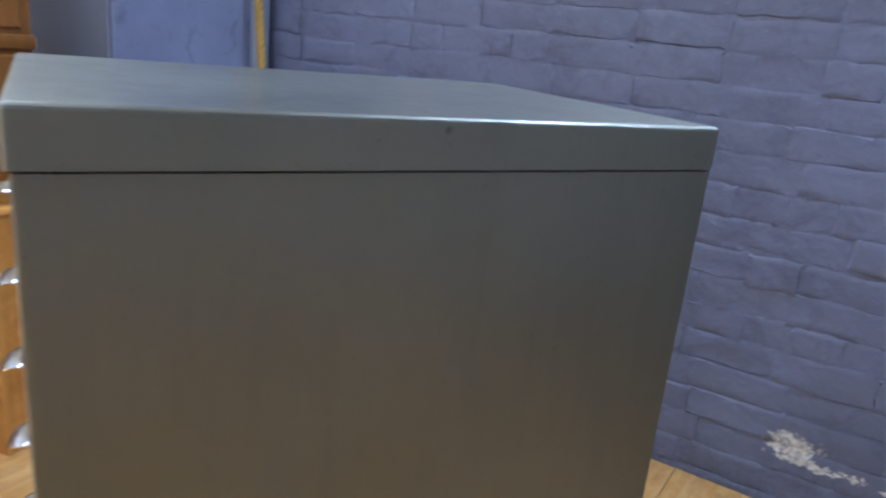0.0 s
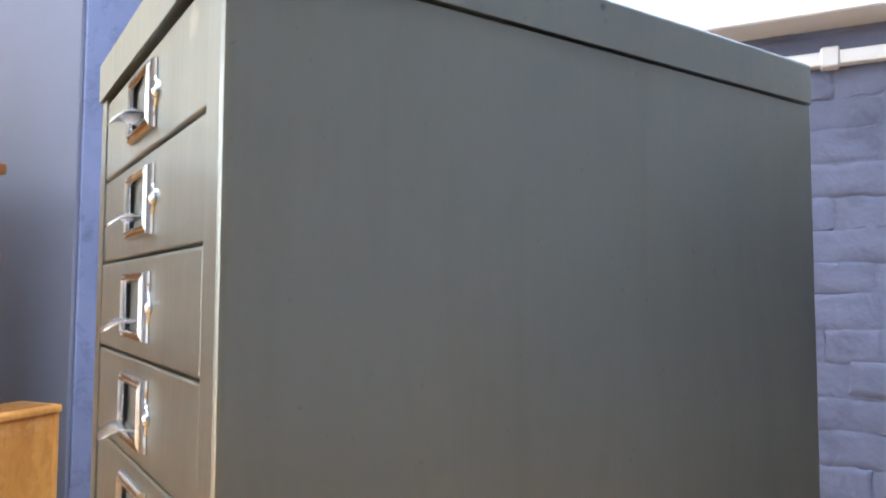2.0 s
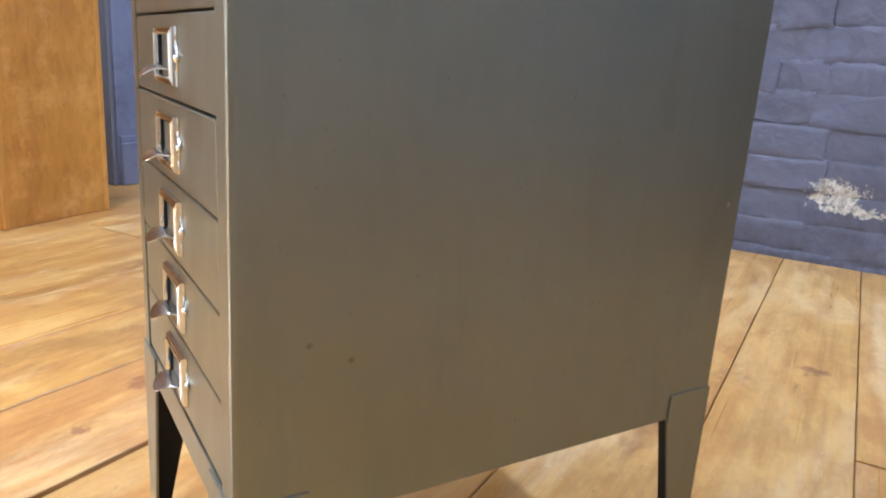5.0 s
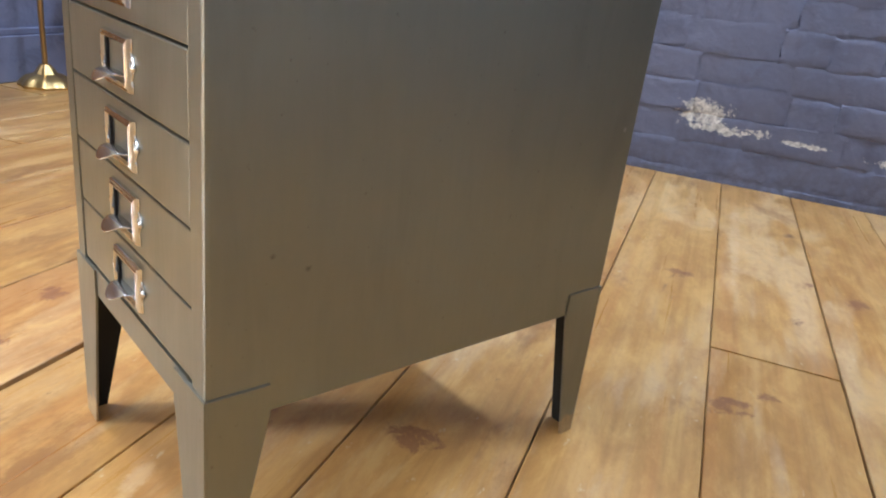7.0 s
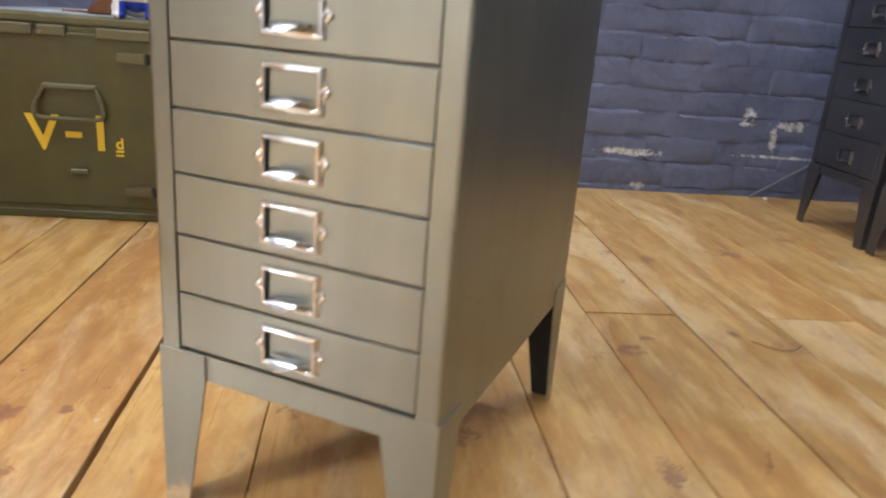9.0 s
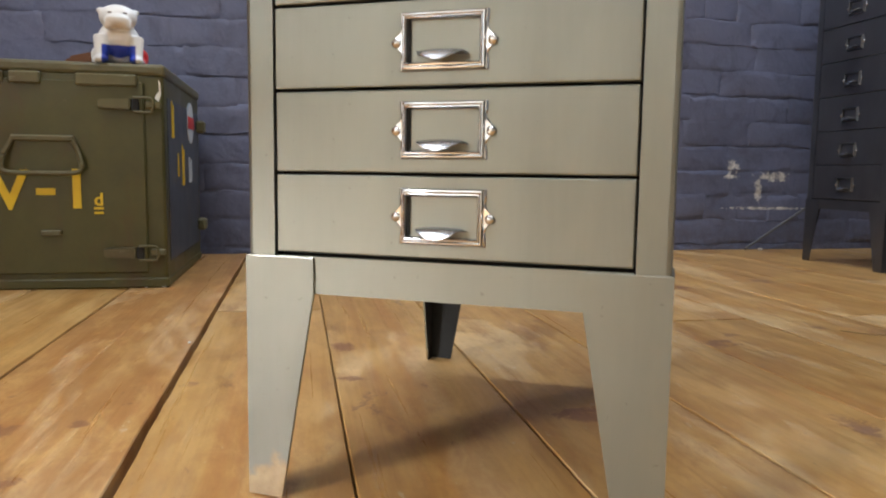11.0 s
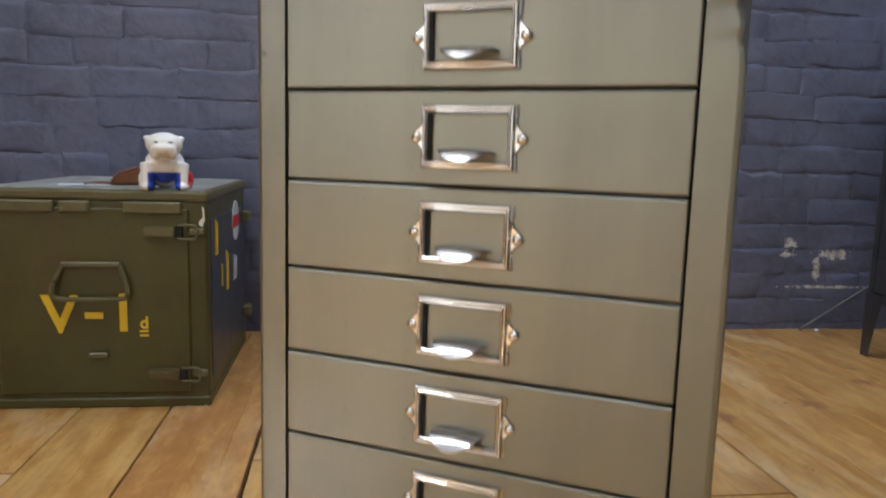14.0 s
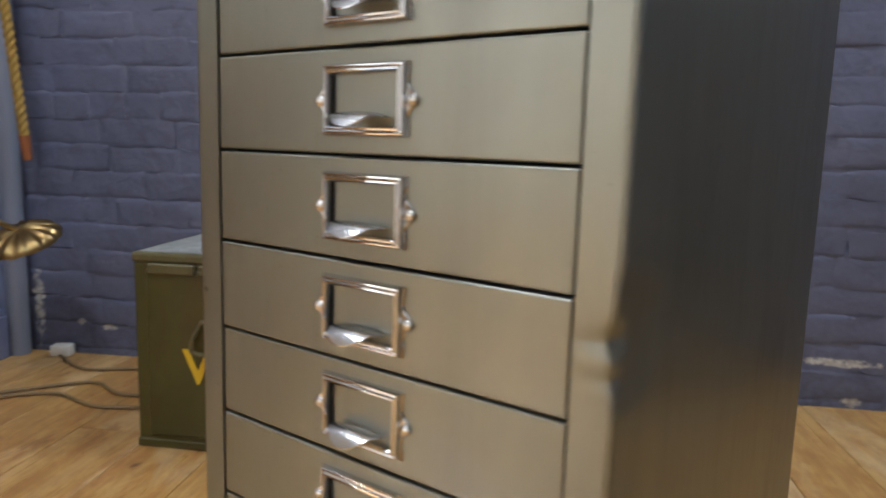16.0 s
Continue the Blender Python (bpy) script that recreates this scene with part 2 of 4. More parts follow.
    # the stains and worn places that one remembers, with one patch of painted shade
    edge = n.math("SUBTRACT", n.noise(world_at, 45.0, 6.0, 0.75, 0.5), 0.5)
    blots = n.step(n.math("ADD", n.math("MULTIPLY", n.spots(world_at, STAINS_AND_SHADE), 0.3), n.math("MULTIPLY", edge, 1.9)), 0.0, 0.22)
    col = n.mix(n.math("MULTIPLY", blots, 0.7), col, n.mix(n.noise(world_at, 30.0, 3.0), (0.15, 0.045, 0.04), (0.26, 0.12, 0.05)))
    rubbed = n.step(n.math("ADD", n.math("MULTIPLY", n.spots(world_at, RUBBED), 0.3), n.math("MULTIPLY", edge, 1.9)), 0.0, 0.25)
    col = n.mix(n.math("MULTIPLY", rubbed, 0.25), col, (0.66, 0.52, 0.34))
    # scratches and grime
    nick = n.noise(n.coords("Object", (2.2, 0.5, 1), move), 40.0, 5.0, 0.75)
    col = n.mix(n.step(nick, 0.66, 0.72, 0.0, 0.45), col, (0.13, 0.06, 0.03))
    pale = n.noise(n.coords("Object", (1, 0.4, 1), move), 75.0, 3.0, 0.7)
    col = n.mix(n.step(pale, 0.68, 0.73, 0.0, 0.5), col, (0.6, 0.5, 0.35))
    rough = n.math("ADD", n.step(bare, 0.0, 1.0, 0.3, 0.55), n.step(lines, 0.3, 0.7, -0.04, 0.08))
    height = n.math("ADD", lines, n.math("MULTIPLY", n.noise(world_at, 16.0, 3.0), 0.8))
    return n.done(col, rough, 0.0, n.bump(height, 0.22, 0.002))


def wall_paint(name, flaking, pale=1.0):
    """Blue-grey masonry paint, with the patches where it has flaked off to white."""
    n = Nodes(name)
    where = n.add("NewGeometry").outputs["Position"]
    f = n.noise(where, 55.0, 5.0, 0.6)
    g = n.noise(where, 3.2, 4.0, 0.6)
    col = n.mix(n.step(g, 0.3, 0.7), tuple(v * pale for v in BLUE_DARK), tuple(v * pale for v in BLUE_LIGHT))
    col = n.mix(n.step(f, 0.55, 0.8, 0.0, 0.35), col, tuple(v * 1.35 for v in BLUE_LIGHT))
    smear = n.noise(where, 11.0, 6.0, 0.7, 0.8)
    col = n.mix(n.step(smear, 0.52, 0.68, 0.0, 0.5), col, tuple(v * 0.6 for v in BLUE_DARK))
    rough = n.step(g, 0.3, 0.7, 0.5, 0.68)
    if flaking:
        height = n.add("SeparateXYZ", Vector=where).outputs["Z"]
        ragged = n.math("ADD", n.math("MULTIPLY", n.noise(where, 38.0, 6.0, 0.8), 0.7), n.math("MULTIPLY", n.noise(where, 130.0, 4.0, 0.7), 0.3))
        total = n.spots(where, FLAKES, True)
        bare = n.math("ADD", n.math("MULTIPLY", total, 0.21), n.math("MULTIPLY", n.math("SUBTRACT", ragged, 0.55), 1.5))
        mask = n.step(bare, 0.0, 0.05)
        col = n.mix(mask, col, n.mix(n.step(n.noise(where, 90.0, 5.0, 0.75), 0.38, 0.62), (0.30, 0.30, 0.31), (0.8, 0.79, 0.76)))
        dirt = n.step(height, 0.0, 0.16, 0.4, 0.0)
        col = n.mix(n.math("MULTIPLY", dirt, n.step(f, 0.4, 0.6)), col, (0.05, 0.05, 0.065))
        f = n.math("SUBTRACT", f, n.math("MULTIPLY", mask, 0.8))
    return n.done(col, rough, 0.0, n.bump(f, 0.45, 0.003, n.bump(n.noise(where, 13.0, 3.0, 0.5, 0.3), 0.8, 0.007)))


BLUE_DARK, BLUE_LIGHT = (0.106, 0.119, 0.194), (0.148, 0.163, 0.258)
# Where the paint has come off: place along the wall, height, half width, half height.
FLAKES = ((0.385, 0.178, 0.075, 0.045), (0.43, 0.143, 0.10, 0.016), (0.534, 0.147, 0.03, 0.016), (0.64, 0.138, 0.07, 0.008), (0.91, 0.126, 0.12, 0.014),
          (0.954, 0.016, 0.03, 0.016), (1.29, 0.268, 0.025, 0.03), (1.285, 0.236, 0.03, 0.010), (1.44, 0.238, 0.075, 0.018), (1.385, 0.20, 0.016, 0.045),
          (1.42, 0.135, 0.18, 0.006), (-1.452, 0.15, 0.02, 0.13), (-1.31, 0.10, 0.014, 0.012), (-1.22, 0.088, 0.03, 0.010))

# Stains and rubbed places on the floor: along the wall, away from it, half width, half length.
# The first spot also paints the shadow under the tall cabinet.
STAINS_AND_SHADE = ((0.182, 1.461, 0.035, 0.02), (0.498, 1.202, 0.03, 0.022), (0.545, 1.154, 0.014, 0.012), (0.712, 0.728, 0.022, 0.03), (0.947, 0.659, 0.03, 0.03), (1.176, 0.514, 0.03, 0.03),
          (0.412, 0.770, 0.025, 0.015), (0.636, 0.682, 0.01, 0.012), (0.435, 1.532, 0.02, 0.03), (-0.308, 1.535, 0.012, 0.012), (-0.358, 1.417, 0.02, 0.02),
          (-0.291, 1.410, 0.01, 0.01), (-0.205, 1.293, 0.014, 0.012), (-0.032, 1.299, 0.02, 0.012), (-0.031, 1.142, 0.018, 0.03))
RUBBED = ((0.505, 0.492, 0.012, 0.3), (0.613, 1.397, 0.02, 0.016), (-0.012, 1.642, 0.012, 0.025), (0.02, 1.687, 0.012, 0.03), (0.206, 1.682, 0.008, 0.05))

STEEL = steel("brushed_steel", (0.250, 0.258, 0.230), (0.222, 0.230, 0.206), 0.92, 0.42)
LEG_STEEL = steel("worn_leg_steel", (0.250, 0.258, 0.230), (0.222, 0.230, 0.206), 0.92, 0.42, 0.022)
STEEL_DARK = steel("dark_steel", (0.14, 0.145, 0.165), (0.1, 0.105, 0.12), 0.85, 0.36)
CHROME = plain("chrome", (0.66, 0.67, 0.69), 0.13, 1.0, 0.05, 90.0, 0.15)
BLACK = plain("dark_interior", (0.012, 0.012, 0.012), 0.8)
BOARD = floor_pine("floor_pine")
BOARD_RED = floor_pine("red_floor_pine", 0.5)
CHEST_WOOD = wood("orange_plywood", (0.60, 0.30, 0.062), (0.45, 0.195, 0.036), 0.4, (5, 5, 1.6), False, 0.05)
RUBBED_WOOD = wood("rubbed_plywood_edge", (0.66, 0.36, 0.09), (0.50, 0.22, 0.04), 0.45, (5, 5, 1.6), False, False)
DARK_WOOD = wood("dark_oak", (0.26, 0.112, 0.018), (0.17, 0.066, 0.010), 0.38, (7, 7, 0.8), False, False)
BRICK_PAINT = wall_paint("blue_masonry_paint", True)
# colour lifted by half: the light on the pier's face is painted in
LIT_BLUE_PAINT = wall_paint("lit_blue_wall_paint", False, 1.5)
WHITE_PAINT = plain("white_paint", (0.75, 0.75, 0.74), 0.5, 0.0, 0.05)


def army_paint(name, colour, scuffed, worn):
    """Old gloss paint with brown grime, rust bloom and pale scuffs."""
    n = Nodes(name)
    c = n.coords("Object")
    cloud = n.noise(c, 7.0, 6.0, 0.65)
    col = n.mix(n.step(cloud, 0.3, 0.7), tuple(v * 0.72 for v in colour), tuple(v * 1.2 for v in colour))
    rust = n.noise(n.coords("Object", (1, 1, 0.45)), 11.0, 7.0, 0.7, 0.5)
    col = n.mix(n.step(rust, 0.52, 0.7, 0.0, 0.6), col, (0.07, 0.036, 0.014))
    scuff = n.noise(n.coords("Object", (0.6, 0.6, 1)), 24.0, 8.0, 0.78)
    col = n.mix(n.step(scuff, worn, worn + 0.07, 0.0, 0.6), col, scuffed)
    return n.done(col, n.step(cloud, 0.3, 0.7, 0.3, 0.46), 0.0, n.bump(n.math("ADD", scuff, cloud), 0.2, 0.0015))


OLIVE = army_paint("olive_paint", (0.066, 0.063, 0.016), (0.2, 0.19, 0.1), 0.66)
OLIVE_WORN = army_paint("worn_olive_paint", (0.115, 0.105, 0.046), (0.22, 0.215, 0.14), 0.58)
SLATE = army_paint("slate_blue_paint", (0.05, 0.06, 0.075), (0.14, 0.15, 0.15), 0.62)
YELLOW = plain("stencil_yellow", (0.72, 0.50, 0.02), 0.55, 0.0, 0.15, 60.0)
RED = plain("red_enamel", (0.55, 0.03, 0.03), 0.4)
BRASS = plain("brass", (0.58, 0.42, 0.18), 0.33, 1.0, 0.2, 40.0, 0.3)
ROPE = plain("golden_rope", (0.40, 0.25, 0.055), 0.8, 0.0, 0.3, 200.0, 0.6)
LEATHER = plain("brown_leather", (0.16, 0.06, 0.02), 0.5, 0.0, 0.3, 60.0, 0.3)
PLASTIC = plain("white_plastic", (0.78, 0.77, 0.73), 0.35, 0.0, 0.04)
CABLE = plain("tan_cable", (0.22, 0.15, 0.07), 0.6)
PIPE_PAINT = plain("grey_blue_gloss", (0.22, 0.24, 0.31), 0.35, 0.0, 0.12, 20.0, 0.2)
PALE = plain("pale_wall_paint", (0.78, 0.75, 0.66), 0.7, 0.0, 0.06, 8.0)
DIM = plain("dark_wall_paint", (0.40, 0.42, 0.47), 0.7, 0.0, 0.06, 8.0)
CEILING_PAINT = plain("ceiling_paint", (0.45, 0.45, 0.44), 0.8, 0.0, 0.06, 8.0)
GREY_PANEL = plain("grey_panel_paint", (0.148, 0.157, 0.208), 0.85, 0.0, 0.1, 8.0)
PAPER = plain("pale_paper", (0.48, 0.52, 0.57), 0.7, 0.0, 0.15)
TAN = plain("tan_card", (0.5, 0.36, 0.16), 0.7, 0.0, 0.2)


# ---- building helpers ----
def part(name, bm, material, parent, label="", at=None, smooth=False):
    mesh = bpy.data.meshes.new(name)
    bmesh.ops.recalc_face_normals(bm, faces=bm.faces)
    bm.to_mesh(mesh)
    bm.free()
    mesh.materials.append(material)
    if smooth:
        for p in mesh.polygons:
            p.use_smooth = True
        mesh.set_sharp_from_angle(angle=radians(38))
    ob = new(name, mesh)
    if parent is not None:
        ob.parent = parent
    if at is not None:
        ob.matrix_basis = at
    if label:
        ob["label"] = label
    return ob


def thing(name, at, label, category, group="", kind=""):
    ob = new(name)
    ob.empty_display_size = 0.05
    ob.matrix_world = at
    return tagged(ob, label, category, group, kind)


def lone(name, bm, material, at, label, category="", group="", kind="", smooth=False):
    return tagged(part(name, bm, material, None, "", at, smooth), label, category, group, kind)


def box(bm, x0, x1, y0, y1, z0, z1, bevel=0.0, seg=1):
    c = Matrix.Translation(((x0 + x1) / 2, (y0 + y1) / 2, (z0 + z1) / 2)) @ Matrix.Diagonal((x1 - x0, y1 - y0, z1 - z0, 1))
    made = bmesh.ops.create_cube(bm, size=1.0, matrix=c)
    if bevel > 0:
        edges = list({e for v in made["verts"] for e in v.link_edges})
        bmesh.ops.bevel(bm, geom=edges, offset=bevel, segments=seg, profile=0.5, affect="EDGES")
    return bm


def rod(bm, p, q, r, seg=12, r2=None):
    p, q = Vector(p), Vector(q)
    m = Matrix.Translation((p + q) / 2) @ (q - p).to_track_quat("Z", "Y").to_matrix().to_4x4()
    bmesh.ops.create_cone(bm, cap_ends=True, segments=seg, radius1=r, radius2=r if r2 is None else r2, depth=(q - p).length, matrix=m)
    return bm


def ball(bm, c, r, scale=(1, 1, 1), seg=12):
    bmesh.ops.create_uvsphere(bm, u_segments=seg, v_segments=max(6, seg // 2), radius=r, matrix=Matrix.Translation(c) @ Matrix.Diagonal((*scale, 1)))
    return bm


def prism(bm, outline, y0, y1, turn=None):
    """A plate: an outline in x and z, from y0 to y1."""
    m = turn or Matrix.Identity(4)
    front = [bm.verts.new(m @ Vector((x, y0, z))) for x, z in outline]
    back = [bm.verts.new(m @ Vector((x, y1, z))) for x, z in outline]
    k = len(outline)
    bm.faces.new(front)
    bm.faces.new(back[::-1])
    for i in range(k):
        bm.faces.new((front[i], back[i], back[(i + 1) % k], front[(i + 1) % k]))
    return bm


def lathe(bm, profile, seg=24, wave=0.0, lobes=8):
    """Turns a profile of (radius, height) about z; wave scallops the rim."""
    rings = []
    for r, z in profile:
        rings.append([bm.verts.new(((r * (1 + wave * math.cos(lobes * t))) * math.cos(t), r * (1 + wave * math.cos(lobes * t)) * math.sin(t), z))
                      for t in (2 * math.pi * i / seg for i in range(seg))])
    for lo, hi in zip(rings, rings[1:]):
        for i in range(seg):
            bm.faces.new((lo[i], lo[(i + 1) % seg], hi[(i + 1) % seg], hi[i]))
    bm.faces.new(rings[0])
    bm.faces.new(rings[-1])
    return bm


def tube(bm, points, r, seg=8):
    """A round bar along smooth points."""
    pts = [Vector(p) for p in points]
    rings = []
    for i, p in enumerate(pts):
        way = (pts[min(i + 1, len(pts) - 1)] - pts[max(i - 1, 0)]).normalized()
        side = way.cross(Vector((0, 0, 1)) if abs(way.z) < 0.9 else Vector((1, 0, 0))).normalized()
        up = side.cross(way)
        rings.append([bm.verts.new(p + r * (math.cos(t) * side + math.sin(t) * up)) for t in (2 * math.pi * k / seg for k in range(seg))])
    for lo, hi in zip(rings, rings[1:]):
        for k in range(seg):
            bm.faces.new((lo[k], lo[(k + 1) % seg], hi[(k + 1) % seg], hi[k]))
    bm.faces.new(rings[0])
    bm.faces.new(rings[-1])
    return bm


def spline(points, steps=8):
    """Points along a smooth curve through the given ones."""
    p = [Vector(points[0])] + [Vector(q) for q in points] + [Vector(points[-1])]
    out = []
    for i in range(1, len(p) - 2):
        for s in range(steps):
            t = s / steps
            a, b, c, d = p[i - 1], p[i], p[i + 1], p[i + 2]
            out.append(0.5 * (2 * b + (c - a) * t + (2 * a - 5 * b + 4 * c - d) * t * t + (3 * b - a - 3 * c + d) * t ** 3))
    return out + [Vector(points[-1])]


def lettering(text, size, depth, material, parent, at, label="", bold=0.0):
    curve = bpy.data.curves.new("lettering", "FONT")
    curve.body, curve.size, curve.extrude = text, size, depth
    curve.align_x, curve.offset = "CENTER", bold
    tmp = new("lettering", curve)
    mesh = bpy.data.meshes.new_from_object(tmp.evaluated_get(bpy.context.evaluated_depsgraph_get()))
    bpy.data.objects.remove(tmp)
    mesh.materials.clear()
    mesh.materials.append(material)
    ob = new("lettering", mesh)
    ob.parent, ob.matrix_basis = parent, at
    if label:
        ob["label"] = label
    return ob


# ---- the tall drawer cabinet ----
W, D = 0.1435, 0.4175                   # half width, depth
Z0, PITCH, FOOT = 0.178, 0.0557, 0.153  # lowest drawer's underside, drawer pitch, body's underside
DENT = (0.012, 0.608)                   # how far back and how high the dented edge is


def side_panel(x, out, dented, zt, d):
    """A folded sheet: the side with a rounded front edge and a return at the front."""
    bm = bmesh.new()
    prof = [(x - out * 0.021, 0.004), (x - out * 0.021, 0.0), (x - out * 0.012, 0.0), (x - out * 0.0042, 0.0), (x - out * 0.0032, 0.0),
            (x - out * 0.0009, 0.0009), (x, 0.0032), (x, 0.0042)]
    prof += [(x, 0.0042 + 0.06 * k / 24) for k in range(1, 25)] + [(x, 0.0642 + (d - 0.0642) * k / 14) for k in range(1, 15)]
    levels = sorted(set([FOOT, zt] + [FOOT + (zt - FOOT) * k / 40 for k in range(41)] + [DENT[1] + 0.0026 * k for k in range(-20, 21)]))
    rows = []
    for z in levels:
        row = []
        for px, py in prof:
            if dented:
                dz = z - DENT[1]
                dish = 0.0022 * max(0.0, 1 - ((py - 0.014) / 0.040) ** 2 - (dz / 0.034) ** 2)
                crease = (math.exp(-(dz / 0.006) ** 2) + 0.5 * math.exp(-((dz + 0.017) / 0.004) ** 2)) * math.exp(-(py / 0.010) ** 2)
                share = max(0.0, 1 - abs(px - x) / 0.021)
                depth = out * share * (dish + 0.0030 * crease)
                row.append(bm.verts.new((px - depth, py + 0.0022 * crease * share, z)))
            else:
                row.append(bm.verts.new((px, py, z)))
        rows.append(row)
    for lo, hi in zip(rows, rows[1:]):
        for k in range(len(prof) - 1):
            bm.faces.new((lo[k], lo[k + 1], hi[k + 1], hi[k]))
    return bm


def frame_mesh(w, h, ear, iw, ih, lift):
    """The pressed card frame: a flange with an ear on each side, a raised rim and two ribs down each side."""
    bm = bmesh.new()
    outline = []
    for s in (1, -1):
        for k in range(-12, 13):
            z = s * k / 12 * h / 2
            f = abs(z) / (h / 2)
            bulge = ear * (0.5 + 0.5 * math.cos(math.pi * min(1, f / 0.42))) - 0.0007 * math.exp(-((f - 0.5) / 0.12) ** 2)
            outline.append((s * (w / 2 + bulge), z))
    rings = [[(x, 0.0, z) for x, z in outline], [(x, -0.0008, z) for x, z in outline], [(x - math.copysign(0.0008, x), -0.0017, z * 0.98) for x, z in outline]]
    rim = 0.0042
    for g, y in ((0.0, 0.3), (0.08, 0.6), (0.2, 0.8), (0.32, 0.84), (0.40, 0.68), (0.48, 0.74), (0.60, 0.95), (0.75, 1.0), (0.9, 0.85), (1.0, 0.5), (1.0, 0.0)):
        hx, hz = iw / 2 + rim * (1 - g), ih / 2 + (h - ih) / 2 * (1 - g)
        rings.append([(math.copysign(hx, x), -lift * y, z / (h / 2) * hz) for x, z in outline])
    rings = [[bm.verts.new(p) for p in ring] for ring in rings]
    n = len(outline)
    for lo, hi in zip(rings, rings[1:]):
        for k in range(n):
            bm.faces.new((lo[k], lo[(k + 1) % n], hi[(k + 1) % n], hi[k]))
    return bm


def pull_mesh(width, reach):
    """The tongue that one pulls: a half-round lip, arching out and down from the frame's lower edge."""
    bm = bmesh.new()
    top, bot = [], []
    cols, rows_ = 14, 8
    for i in range(cols + 1):
        u = -1 + 2 * i / cols
        far = reach * math.sqrt(max(0.0, 1 - abs(u) ** 2.1)) + 0.0012
        ta, ba = [], []
        for j in range(rows_ + 1):
            v = j / rows_
            y = -far * v
            out = far / (reach + 0.0012) * v
            z = 0.0030 * math.sin(out * 2.6) - 0.0074 * out ** 2 - 0.0012 * u * u
            ta.append(bm.verts.new((u * width / 2, y, z)))
            ba.append(bm.verts.new((u * width / 2, y, z - 0.0007)))
        top.append(ta)
        bot.append(ba)
    for i in range(cols):
        for j in range(rows_):
            bm.faces.new((top[i][j], top[i + 1][j], top[i + 1][j + 1], top[i][j + 1]))
            bm.faces.new((bot[i][j], bot[i][j + 1], bot[i + 1][j + 1], bot[i + 1][j]))
        bm.faces.new((top[i][-1], top[i + 1][-1], bot[i + 1][-1], bot[i][-1]))
    return bm


def leg_mesh(sx, sy, w, d, mirror_back):
    """A tapered angle-iron leg: one plate on the front or back, one on the side."""
    bm = bmesh.new()
    t = 0.0022
    front = [(0, 0), (0.027, 0), (0.053, FOOT - 0.002), (0.053, Z0 - 0.002), (0, Z0 - 0.002)]
    side = [(0.0024, 0), (0.018, 0), (0.049, FOOT - 0.002), (0.049, Z0 - 0.002), (0.0024, Z0 - 0.002)]
    x, y = sx * (w + 0.0015), (-0.0015 if not mirror_back else d + 0.0015)
    prism(bm, [(x - sx * px, pz) for px, pz in front], y, y + sy * t)
    m = Matrix.Translation((x, y, 0)) @ Matrix(((0, 1, 0, 0), (1, 0, 0, 0), (0, 0, 1, 0), (0, 0, 0, 1)))
    prism(bm, [(sy * px, pz) for px, pz in side], 0, -sx * t, m)
    bmesh.ops.bevel(bm, geom=[e for e in bm.edges if min(v.co.z for v in e.verts) > Z0 - 0.003], offset=0.0007, segments=2, affect="EDGES")
    return bm


def drawer_unit(parent, z, height, half, steel_, holder, pull, rivet, handle_up):
    """A drawer with a bevelled steel front, its card holder, pull and rivets."""
    bm = bmesh.new()
    box(bm, -half + 0.0012, half - 0.0012, 0.0, 0.012, 0.001, height - 0.0006, 0.0014, 3)
    box(bm, -half + 0.006, half - 0.006, 0.012, 0.36, 0.004, height - 0.012)
    jog = random.uniform(-0.0007, 0.0007)
    dr = part("drawer", bm, steel_, parent, "", Matrix.Translation((0, 0.0005 + jog, z)))
    mid = height * handle_up
    slot = new("card_slot", SLOT)
    slot.parent, slot.matrix_basis = dr, Matrix.Translation((0, 0, mid))
    slot["label"] = "black strip for the shade in the card holder's open slot"
    for name, data, at in (("card_holder", holder, (0, 0, mid)), ("pull", pull, (0, -0.001, mid - 0.0074)), ("rivet", rivet, (-0.0318, -0.0012, mid - 0.0005)), ("rivet", rivet, (0.0318, -0.0012, mid - 0.0005))):
        ob = new(name, data)
        ob.parent, ob.matrix_basis = dr, Matrix.Translation(at)
        if name == "card_holder":
            ob["label"] = "chrome card holder frame" if holder is HOLDER else "chrome card holder frame, darkened for its dark reflections"
        if name == "pull":
            ob["label"] = "curved chrome finger pull"
    return dr


def mesh_of(bm, material, name):
    mesh = bpy.data.meshes.new(name)
    bmesh.ops.recalc_face_normals(bm, faces=bm.faces)
    bm.to_mesh(mesh)
    bm.free()
    mesh.materials.append(material)
    for p in mesh.polygons:
        p.use_smooth = True
    mesh.set_sharp_from_angle(angle=radians(32))
    return mesh


HOLDER = mesh_of(frame_mesh(0.0588, 0.037, 0.0052, 0.0474, 0.0262, 0.005), CHROME, "card_holder")
# solid black strip in place of the shade inside the open slot
SLOT = mesh_of(box(bmesh.new(), -0.0238, -0.0224, -0.0022, 0.0002, -0.0128, 0.0128), BLACK, "card_slot")
# chrome whose dark reflections are put into the base colour
HOLDER_DIM = mesh_of(frame_mesh(0.0588, 0.037, 0.0052, 0.0474, 0.0262, 0.005), plain("dark_reflection_chrome", (0.16, 0.165, 0.18), 0.3, 1.0, 0.1, 60.0), "card_holder")
PULL = mesh_of(pull_mesh(0.034, 0.0165), plain("satin_chrome", (0.52, 0.54, 0.585), 0.22, 1.0, 0.05, 90.0, 0.1), "pull")
RIVET = mesh_of(ball(bmesh.new(), (0, 0, 0), 0.0034, (1, 0.75, 1), 12), CHROME, "rivet")


